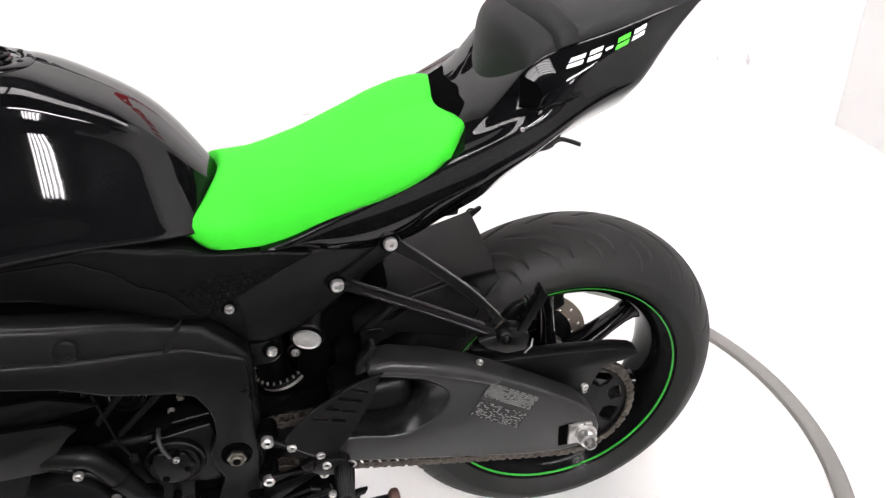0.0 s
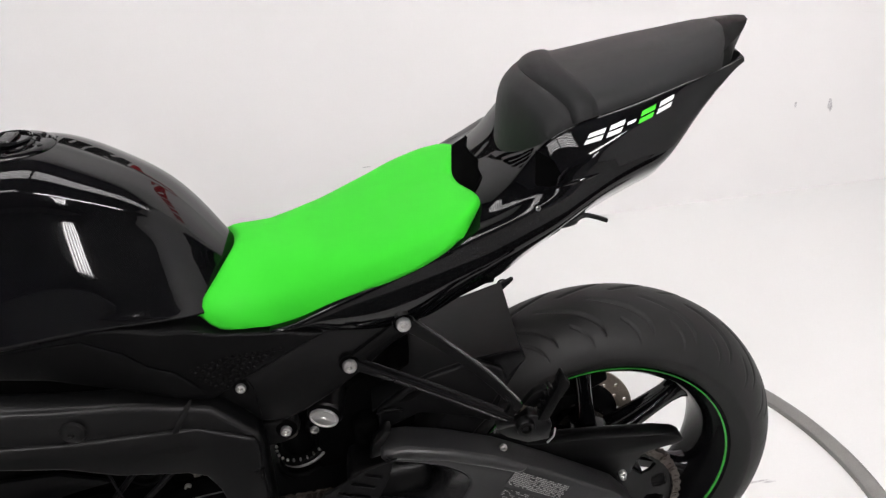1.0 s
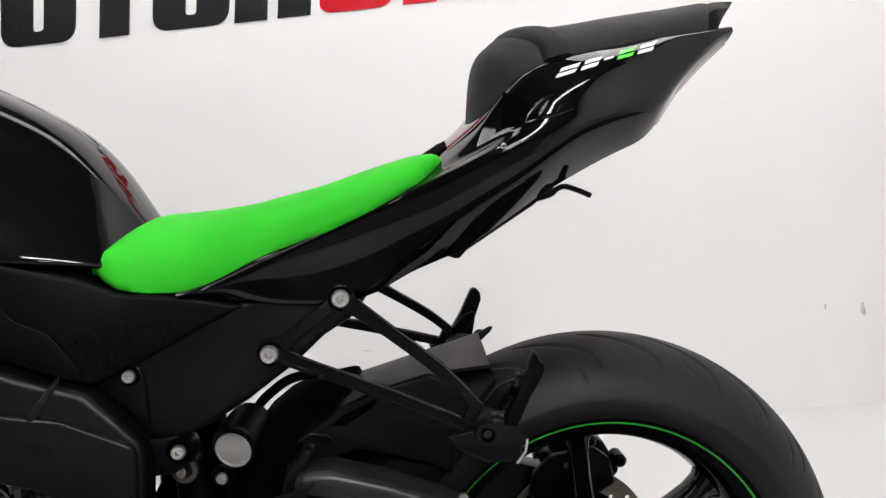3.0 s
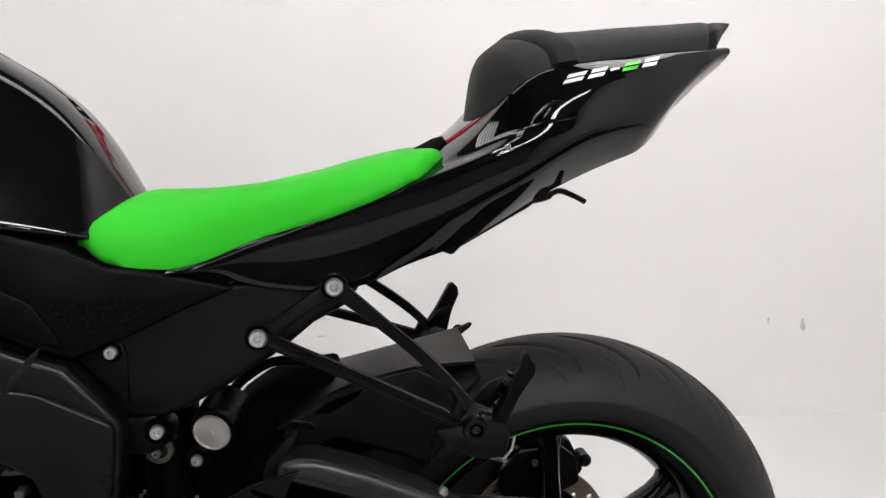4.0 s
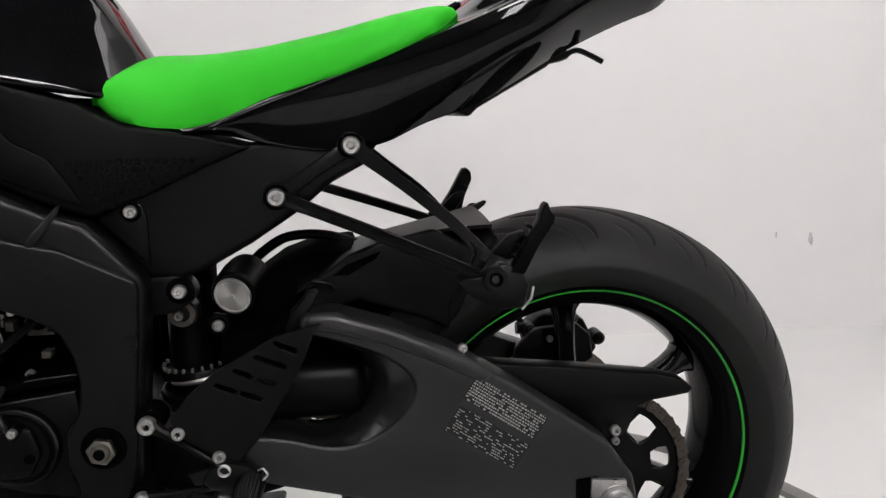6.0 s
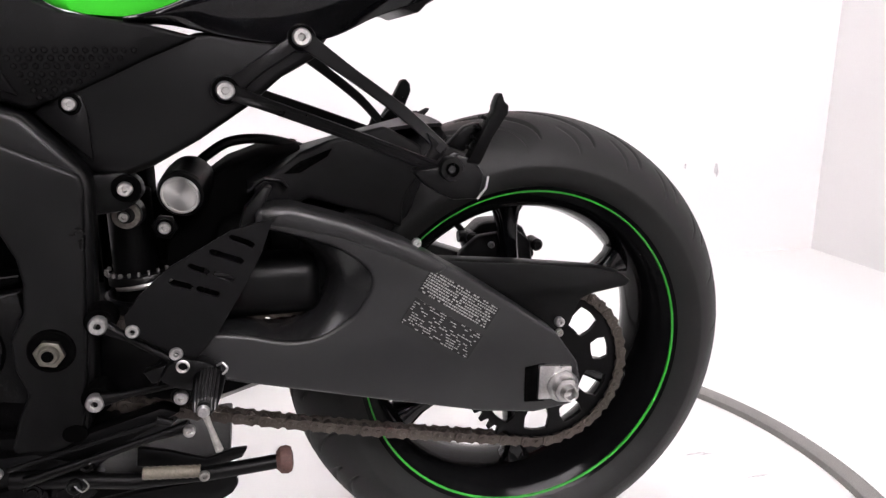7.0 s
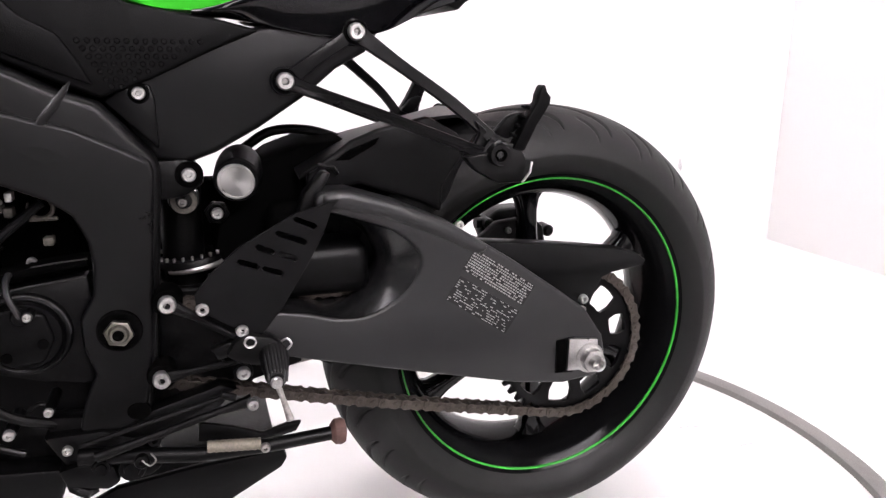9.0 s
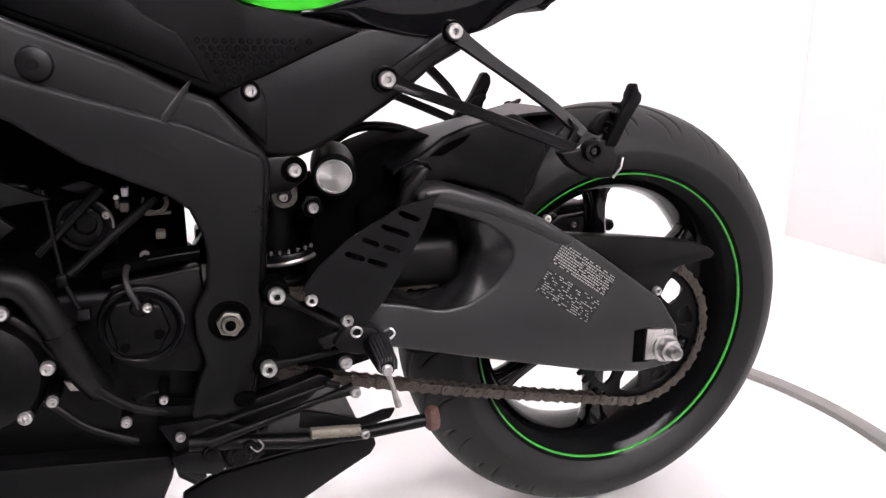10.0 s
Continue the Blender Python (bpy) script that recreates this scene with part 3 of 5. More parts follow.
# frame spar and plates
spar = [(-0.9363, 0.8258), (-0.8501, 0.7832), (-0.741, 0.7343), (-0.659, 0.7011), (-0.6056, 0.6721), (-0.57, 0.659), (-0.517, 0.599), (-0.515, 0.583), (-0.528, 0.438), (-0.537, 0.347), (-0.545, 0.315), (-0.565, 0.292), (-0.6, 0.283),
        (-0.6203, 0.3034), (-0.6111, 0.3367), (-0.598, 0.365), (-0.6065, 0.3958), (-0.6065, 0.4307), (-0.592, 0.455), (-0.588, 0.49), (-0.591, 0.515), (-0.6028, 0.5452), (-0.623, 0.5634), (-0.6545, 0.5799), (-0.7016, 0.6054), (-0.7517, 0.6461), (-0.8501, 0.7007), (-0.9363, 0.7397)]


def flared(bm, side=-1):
    """Spreads the spars outwards to the front; outlines and flare fit the camera's view."""
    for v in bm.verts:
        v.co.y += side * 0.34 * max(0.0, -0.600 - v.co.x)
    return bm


def tapered(bm):
    """Draws the side cover in towards the seat, shaped to fit the camera's view."""
    for x in (-0.60, -0.53):
        bmesh.ops.bisect_plane(bm, geom=bm.verts[:] + bm.edges[:] + bm.faces[:], plane_co=(x, 0, 0), plane_no=(1, 0, 0))
    for v in bm.verts:
        v.co.y += 0.022 * min(1.0, max(0.0, (v.co.x + 0.60) / 0.07))
    return bm


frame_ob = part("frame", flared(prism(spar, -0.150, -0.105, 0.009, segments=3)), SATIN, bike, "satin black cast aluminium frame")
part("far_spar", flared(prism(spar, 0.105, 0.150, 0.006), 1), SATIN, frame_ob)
sub = part("subframe", prism([(-0.557, 0.655), (-0.53, 0.690), (-0.404, 0.738), (-0.302, 0.752), (-0.255, 0.752), (-0.262, 0.735), (-0.278, 0.712), (-0.315, 0.692), (-0.351, 0.662), (-0.406, 0.626), (-0.454, 0.600), (-0.487, 0.588), (-0.520, 0.594)], -0.119, -0.085, 0.008, segments=3), SATIN, bike, "satin black rear subframe")
part("far_rail", prism([(-0.557, 0.655), (-0.53, 0.690), (-0.404, 0.738), (-0.255, 0.752), (-0.278, 0.712), (-0.351, 0.662), (-0.454, 0.600), (-0.520, 0.594)], 0.095, 0.130, 0.006), SATIN, sub)
part("gusset", prism([(-0.566, 0.659), (-0.540, 0.680), (-0.518, 0.676), (-0.514, 0.66), (-0.514, 0.606)], -0.122, -0.100, 0.003), PLASTIC, frame_ob, "black triangular cover plate")
cover = part("side_cover", tapered(prism([(-0.95, 0.808), (-0.85, 0.814), (-0.75, 0.812), (-0.66, 0.807), (-0.5731, 0.782), (-0.553, 0.769), (-0.5336, 0.7599), (-0.4959, 0.7536), (-0.4507, 0.7474), (-0.3982, 0.734), (-0.4517, 0.7114), (-0.5154, 0.6816), (-0.5668, 0.6621), (-0.665, 0.706), (-0.761, 0.744), (-0.95, 0.785)], -0.145, -0.06, 0.005, segments=3)), GRAINED, bike, "grained black plastic side cover below the tank")

# fuel tank
TANK_TOP = [(-1.08, 0.890), (-1.0, 0.955), (-0.92, 0.993), (-0.84, 1.016), (-0.76, 1.022), (-0.716, 1.017), (-0.696, 1.009), (-0.655, 0.986), (-0.615, 0.960), (-0.588, 0.937), (-0.556, 0.895), (-0.531, 0.849), (-0.521, 0.832), (-0.505, 0.800)]
TANK_LOW = [(-1.08, 0.812), (-0.85, 0.808), (-0.70, 0.804), (-0.60, 0.794), (-0.56, 0.788), (-0.50, 0.776)]
TANK_WIDE = [(-1.08, 0.11), (-0.95, 0.165), (-0.85, 0.170), (-0.75, 0.160), (-0.68, 0.148), (-0.62, 0.137), (-0.57, 0.124), (-0.54, 0.105), (-0.515, 0.075), (-0.500, 0.050)]


def tank_ring(x):
    zt, zb, w = soft_glide(TANK_TOP, x, 0.02), glide(TANK_LOW, x), soft_glide(TANK_WIDE, x, 0.03)
    h = zt - zb
    k = max(0.0, min(1.0, (x + 0.67) / 0.13))  # the flank lies flatter towards the seat
    front = ((0, 0), (0.28, 0.02), (0.48, 0.07), (0.575, 0.125), (0.612, 0.185), (0.66, 0.30), (0.745, 0.46), (0.85, 0.66), (0.945, 0.86), (0.99, 0.965), (0.93, 1))
    rear = ((0, 0), (0.22, 0.02), (0.38, 0.07), (0.46, 0.125), (0.505, 0.185), (0.58, 0.30), (0.69, 0.46), (0.82, 0.66), (0.945, 0.86), (1.0, 0.965), (0.95, 1))
    half = [((a + (c - a) * k) * w, zt - (b + (d - b) * k) * h) for (a, b), (c, d) in zip(front, rear)]
    left = spline([(x, -y, z) for y, z in half], 4)
    return left + [Vector((p.x, -p.y, p.z)) for p in left[::-1]]


tank = part("fuel_tank", skin([tank_ring(-1.08 + 0.58 * i / 60) for i in range(61)]), GLOSS, bike, "gloss black fuel tank", 50)
filler = part("filler_cap", lathe([(0, 0.013), (0.010, 0.013), (0.012, 0.016), (0.026, 0.016), (0.031, 0.012), (0.032, 0.007), (0.036, 0.007), (0.038, 0.011), (0.050, 0.011), (0.055, 0.008), (0.057, -0.01), (0, -0.01)], 48), GLOSS, tank, "black fuel filler cap")
filler.matrix_basis = pose(-0.757, 0.0, 1.0095, 90, 5, 0)
for k in range(6):
    ob = bolt(filler, 0.0, 0.0, 0.0, 0.0036, GLAZED)
    ob.matrix_basis = pose(0.0445 * math.cos(math.pi * k / 3 + 0.3), 0.0100, 0.0445 * math.sin(math.pi * k / 3 + 0.3), 180, 0, 0)
part("key_cover", box(-0.009, 0.009, 0.013, 0.021, -0.020, 0.020, 0.003, 3), GLAZED, filler, "black key cover")
part("cap_rib", tube([(0.028 * math.cos(0.3 * k), 0.0175, 0.028 * math.sin(0.3 * k)) for k in range(21)], 0.0022, 8), GLOSS, filler)

# rider seat
SEAT_TOP = [(-0.56, 0.828), (-0.512, 0.838), (-0.444, 0.839), (-0.389, 0.844), (-0.304, 0.860), (-0.235, 0.878), (-0.19, 0.888), (-0.165, 0.887)]
SEAT_LOW = [(-0.568, 0.798), (-0.556, 0.789), (-0.536, 0.775), (-0.505, 0.768), (-0.472, 0.766), (-0.434, 0.7715), (-0.374, 0.793), (-0.3135, 0.8155), (-0.252, 0.8390), (-0.215, 0.856), (-0.190, 0.868), (-0.165, 0.880)]
SEAT_WIDE = [(-0.568, 0.095), (-0.548, 0.117), (-0.525, 0.120), (-0.50, 0.115), (-0.45, 0.118), (-0.35, 0.134), (-0.27, 0.147), (-0.225, 0.145), (-0.190, 0.129), (-0.165, 0.100)]


def seat_x(u, v):
    s = abs(2 * v - 1)
    front = -0.515 - 0.051 * s ** 1.6
    rear = -0.188 + 0.024 * math.sin(min(1, s / 0.72) * math.pi / 2) ** 2 - 0.034 * max(0, (s - 0.72) / 0.28) ** 3
    return front + (rear - front) * u


def seat_top(u, v):
    x = seat_x(u, v)
    s = 2 * v - 1
    w = soft_along(SEAT_WIDE, x)
    zt, zb = soft_along(SEAT_TOP, x), soft_along(SEAT_LOW, x, 0.006)
    k = 2.3 + 5.6 * max(0.0, min(1.0, (x + 0.47) / 0.18))
    drop = 1 - (1 - abs(s) ** k) ** (1 / 2.0)
    edge = min(1, u / 0.03, (1 - u) / 0.03)
    y = w * math.copysign(abs(s) ** 0.9, s)
    rise = 0.06 * max(0.0, y) * max(0.0, min(1.0, (x + 0.40) / 0.12))
    return (x, y, zt + rise - 0.002 * s * s - drop * (zt - zb) - 0.008 * (1 - edge) ** 2)


def seat_bottom(u, v):
    x, y, z = seat_top(u, v)
    return (x, y * 0.97, min(z - 0.006, soft_along(SEAT_LOW, x, 0.006) - 0.012))


seat = part("rider_seat", body(60, 48, seat_top, seat_bottom), GREEN, bike, "bright green smooth vinyl rider seat", 70)

# tail
TAIL = [  # x, centre top, edge y z, foot y z, crease y z, widest y z, lower edge y z, centre bottom
    (-0.470, 0.752, 0.122, 0.753, 0.123, 0.7525, 0.124, 0.752, 0.126, 0.751, 0.12, 0.749, 0.749),
    (-0.440, 0.752, 0.125, 0.76, 0.127, 0.759, 0.128, 0.757, 0.13, 0.754, 0.118, 0.748, 0.748),
    (-0.380, 0.765, 0.128, 0.786, 0.131, 0.784, 0.135, 0.779, 0.134, 0.763, 0.124, 0.736, 0.742),
    (-0.314, 0.79, 0.128, 0.811, 0.132, 0.809, 0.138, 0.805, 0.138, 0.773, 0.123, 0.727, 0.738),
    (-0.260, 0.82, 0.123, 0.833, 0.128, 0.831, 0.139, 0.826, 0.139, 0.787, 0.121, 0.732, 0.750),
    (-0.214, 0.866, 0.114, 0.851, 0.124, 0.849, 0.14, 0.844, 0.14, 0.8, 0.119, 0.754, 0.775),
    (-0.170, 0.892, 0.105, 0.87, 0.119, 0.8655, 0.143, 0.862, 0.144, 0.815, 0.115, 0.768, 0.8),
    (-0.140, 0.911, 0.1, 0.89, 0.118, 0.877, 0.146, 0.8735, 0.146, 0.826, 0.108, 0.779, 0.82),
    (-0.118, 0.929, 0.1, 0.912, 0.12, 0.888, 0.148, 0.884, 0.148, 0.836, 0.099, 0.792, 0.84),
    (-0.095, 0.946, 0.106, 0.945, 0.128, 0.902, 0.149, 0.8915, 0.149, 0.846, 0.098, 0.804, 0.85),
    (-0.070, 0.955, 0.113, 0.967, 0.136, 0.918, 0.149, 0.899, 0.15, 0.86, 0.097, 0.82, 0.86),
    (-0.045, 0.962, 0.116, 0.977, 0.143, 0.934, 0.146, 0.908, 0.15, 0.878, 0.096, 0.834, 0.87),
    (-0.020, 0.967, 0.115, 0.982, 0.142, 0.95, 0.1455, 0.92, 0.148, 0.893, 0.095, 0.846, 0.88),
    (0.010, 0.972, 0.111, 0.987, 0.135, 0.964, 0.1385, 0.935, 0.143, 0.904, 0.094, 0.86, 0.893),
    (0.050, 0.98, 0.104, 0.993, 0.1235, 0.976, 0.1275, 0.945, 0.133, 0.914, 0.093, 0.876, 0.905),
    (0.078, 0.986, 0.096, 0.998, 0.112, 0.983, 0.1165, 0.95, 0.124, 0.919, 0.091, 0.886, 0.915),
    (0.092, 0.989, 0.093, 1, 0.1075, 0.986, 0.1115, 0.956, 0.117, 0.931, 0.082, 0.904, 0.93),
    (0.120, 0.996, 0.086, 1.003, 0.0925, 0.991, 0.095, 0.972, 0.1, 0.956, 0.068, 0.937, 0.95),
    (0.150, 1.003, 0.076, 1.006, 0.079, 0.999, 0.081, 0.988, 0.084, 0.979, 0.058, 0.965, 0.975),
    (0.185, 1.01, 0.063, 1.01, 0.064, 1.007, 0.065, 1.004, 0.066, 1.002, 0.046, 0.99, 0.993),
    (0.199, 1.016, 0.05, 1.013, 0.051, 1.011, 0.0515, 1.01, 0.052, 1.008, 0.036, 1.001, 1.002),
]


def tail_at(x):
    return [soft_glide([(row[0], row[k]) for row in TAIL], x, 0.022) for k in range(1, 13)]


def tail_side(x):
    """Half a cross-section at x: pairs of distance from the middle and height, from the top down."""
    ct, y1, z1, yf, zf, yc, zc, y2, z2, y3, z3, cb = tail_at(x)
    line = [(0, ct), (0.55 * y1, ct + 0.55 * (z1 - ct) + 0.005), (y1, z1), (yf, zf), (yc, zc), (y2, z2), (y3, z3), (0.6 * y3, cb), (0, cb)]
    return rounded(line, (0.03, 0.004, 0.008, 0.007, 0.014, 0.003, 0.01))


def tail_ring(x):
    pts = [Vector((x, -y, z)) for y, z in tail_side(x)]
    rise = 0.2 * max(0.0, min(1.0, (-0.06 - x) / 0.06, (x + 0.40) / 0.12))  # the far side is raised to fit the camera's view
    return pts + [Vector((p.x, -p.y, p.z - rise * p.y)) for p in pts[-2:0:-1]]


def tail_skin_y(x, z):
    """Distance from the middle of the tail's flank at a height."""
    side = tail_side(x)[5:18]
    for (ya, za), (yb, zb) in zip(side, side[1:]):
        if zb <= z <= za:
            return ya + (yb - ya) * (za - z) / max(1e-6, za - zb)
    return side[0][0]


tail = part("tail_fairing", skin([tail_ring(-0.47 + 0.669 * i / 120) for i in range(121)]), GLOSS, bike, "gloss black tail fairing", 40)

RECESS_BACK = [(-0.112, -0.194), (-0.085, -0.186), (-0.070, -0.176), (-0.055, -0.162), (-0.046, -0.156), (-0.02, -0.158), (0.0, -0.154), (0.028, -0.160), (0.06, -0.162), (0.096, -0.155)]


def recess_point(u, v, off):
    y = -0.112 + 0.208 * v
    x = -0.200 + (along(RECESS_BACK, y) + 0.200) * u
    side = tail_side(x)[:10]
    z = along([(a, b) for a, b in side], abs(y))
    rise = 0.2 * max(0.0, y) * max(0.0, min(1.0, (-0.06 - x) / 0.06))
    return (x, y, z + rise + off)


# Black sheet laid over the deck, painting the recess dark.
part("latch_recess", body(12, 40, lambda u, v: recess_point(u, v, 0.0022), lambda u, v: recess_point(u, v, -0.004)), DARK, tail, "matte black sheet painting the latch recess behind the rider seat")

# pillion seat
PILL_TOP = [(-0.128, 0.905), (-0.1245, 0.935), (-0.1205, 0.968), (-0.1155, 0.990), (-0.1065, 1.006), (-0.088, 1.020), (-0.063, 1.027), (-0.035, 1.0285), (0.0, 1.031), (0.05, 1.037), (0.12, 1.0435), (0.196, 1.052)]
PILL_LOW = [(-0.138, 0.904), (-0.121, 0.915), (-0.106, 0.930), (-0.095, 0.945), (-0.086, 0.957), (-0.068, 0.968), (-0.048, 0.977), (0.0, 0.9855), (0.042, 0.991), (0.145, 1.006), (0.196, 1.012)]
PILL_WIDE = [(-0.142, 0.085), (-0.125, 0.098), (-0.09, 0.109), (-0.05, 0.113), (0.0, 0.110), (0.08, 0.097), (0.15, 0.076), (0.196, 0.058)]


def pillion_point(u, v, off=0.0):
    s = 2 * v - 1
    nominal = -0.128 + 0.320 * u
    x = nominal + 0.045 * s * s * (1 - u) ** 3 - 0.030 * s * s * u ** 4
    w = along(PILL_WIDE, x) + off
    zt, zb = soft_along(PILL_TOP, nominal, 0.003), along(PILL_LOW, x)
    drop = 1 - (1 - abs(s) ** 2.3) ** (1 / 2.1)
    zt -= 0.010 * max(0.0, (u - 0.955) / 0.045) ** 2
    return (x, w * math.copysign(abs(s) ** 0.9, s), zt + off - drop * (zt - zb))


def pillion_base(u, v):
    x, y, z = pillion_point(u ** 1.6, v)
    return (x, y * 0.96, min(z, along(PILL_LOW, x)) - 0.010)


pillion = part("pillion_seat", body(56, 40, lambda u, v: pillion_point(u ** 1.6, v), pillion_base), VINYL, bike, "black grained vinyl pillion seat", 60)


def strap_point(u, v, off):
    x, y, z = pillion_point(0.135 + 0.140 * u + 0.045 * abs(2 * v - 1) ** 2, v)
    lift = off
    s = 2 * v - 1
    return (x, y * (1 + lift * 8 * abs(s)), z + lift * (1 - 0.6 * abs(s)))


part("strap", body(8, 40, lambda u, v: strap_point(u, v, 0.001 + 0.0055 * (1 - abs(2 * u - 1) ** 4)), lambda u, v: strap_point(u, v, -0.003)), TRIM, pillion, "black strap across the pillion seat")
part("tail_cap", skin([[Vector((x - 0.65 * max(0.0, x - 0.178) * (1 - h), y * w, z0 + (z1 - z0) * h)) for y, h in ((-1, 0), (-0.93, 0.62), (-0.55, 0.92), (0, 1), (0.55, 0.92), (0.93, 0.62), (1, 0))] for x, w, z0, z1 in
     ((0.150, 0.0745, 1.000, 1.028), (0.176, 0.0630, 1.007, 1.0475), (0.189, 0.054, 1.010, 1.0505), (0.202, 0.044, 1.013, 1.0515), (0.213, 0.035, 1.018, 1.052), (0.222, 0.027, 1.026, 1.0515))]), GRAINED, tail, "black grained tail end behind the pillion seat")

# rear hugger
def hug_ring(a):
    """The sides reach further down towards the front of the wheel."""
    low = 0.334 - 0.058 * max(0.0, min(1.0, (a - 110.5) / 18))
    half = [(0.103, low), (0.1055, low + 0.4 * (0.330 - low)), (0.099, 0.3325), (0.086, 0.3415), (0.030, 0.3465)]
    outer = [(-y, r) for y, r in half] + half[::-1]
    inner = [(y * 0.965, r - 0.0035) for y, r in outer[::-1]]
    return [Vector((r * math.cos(radians(a)), y, 0.315 + r * math.sin(radians(a)))) for y, r in outer + inner]


hug = part("rear_hugger", skin([hug_ring(112 + 2.5 * k) for k in range(28)]), HUGGER, bike, "black plastic rear hugger over the tyre")
HUG_NEAR = [(-0.36, 0.566), (-0.30, 0.603), (-0.266, 0.617), (-0.20, 0.632), (-0.16, 0.636), (-0.123, 0.637)]
HUG_FAR = [(-0.36, 0.578), (-0.275, 0.599), (-0.216, 0.613), (-0.157, 0.627), (-0.118, 0.637), (-0.101, 0.6415)]


def hugger_deck(u, v, off):
    """The flat top between the near skirt and the far edge."""
    near, far = -0.36 + 0.231 * u, -0.36 + 0.238 * u
    x, y = near + (far - near) * v, -0.100 + 0.187 * v
    za, zb = glide(HUG_NEAR, near), glide(HUG_FAR, far)
    return (x, y, za + (zb - za) * v + 0.010 * v * (1 - v) + off)


part("top_deck", body(24, 14, lambda u, v: hugger_deck(u, v, 0.0), lambda u, v: hugger_deck(u, v, -0.004)), HUGGER, hug, "flat black top of the hugger")
part("far_skirt", prism(HUG_FAR[:-1] + [(-0.125, 0.616), (-0.20, 0.575), (-0.30, 0.49), (-0.36, 0.46)], 0.084, 0.089, 0.0015), HUGGER, hug)
part("hugger_loop", tube([(-0.119 + 0.007 * math.cos(a), 0.090, 0.632 + 0.0055 * math.sin(a)) for a in [2 * math.pi * k / 20 for k in range(21)]], 0.0018, 8), HUGGER, hug)
part("hugger_tab", prism([(-0.150, 0.622), (-0.130, 0.632), (-0.104, 0.6435), (-0.100, 0.642), (-0.104, 0.636), (-0.122, 0.622)], 0.080, 0.088, 0.0015), HUGGER, hug)
# Thin black plate on the skirt that paints the slit's shade.
part("hugger_slit", prism([(-0.318, 0.585), (-0.300, 0.598), (-0.262, 0.612), (-0.268, 0.603), (-0.300, 0.585)], -0.1135, -0.110, 0.001), DARK, hug)
part("hugger_clip", tube([(-0.352, -0.118, 0.574), (-0.340, -0.122, 0.582), (-0.322, -0.120, 0.578), (-0.316, -0.116, 0.570)], 0.0025, 8), SATIN, hug)
part("side_skirt", prism([(-0.354, 0.530), (-0.352, 0.572), (-0.32, 0.592), (-0.299, 0.608), (-0.266, 0.621), (-0.20, 0.636), (-0.158, 0.612), (-0.154, 0.582), (-0.170, 0.562), (-0.180, 0.545), (-0.182, 0.512), (-0.21, 0.528), (-0.29, 0.555)], -0.112, -0.098, 0.005, segments=3), HUGGER, hug)


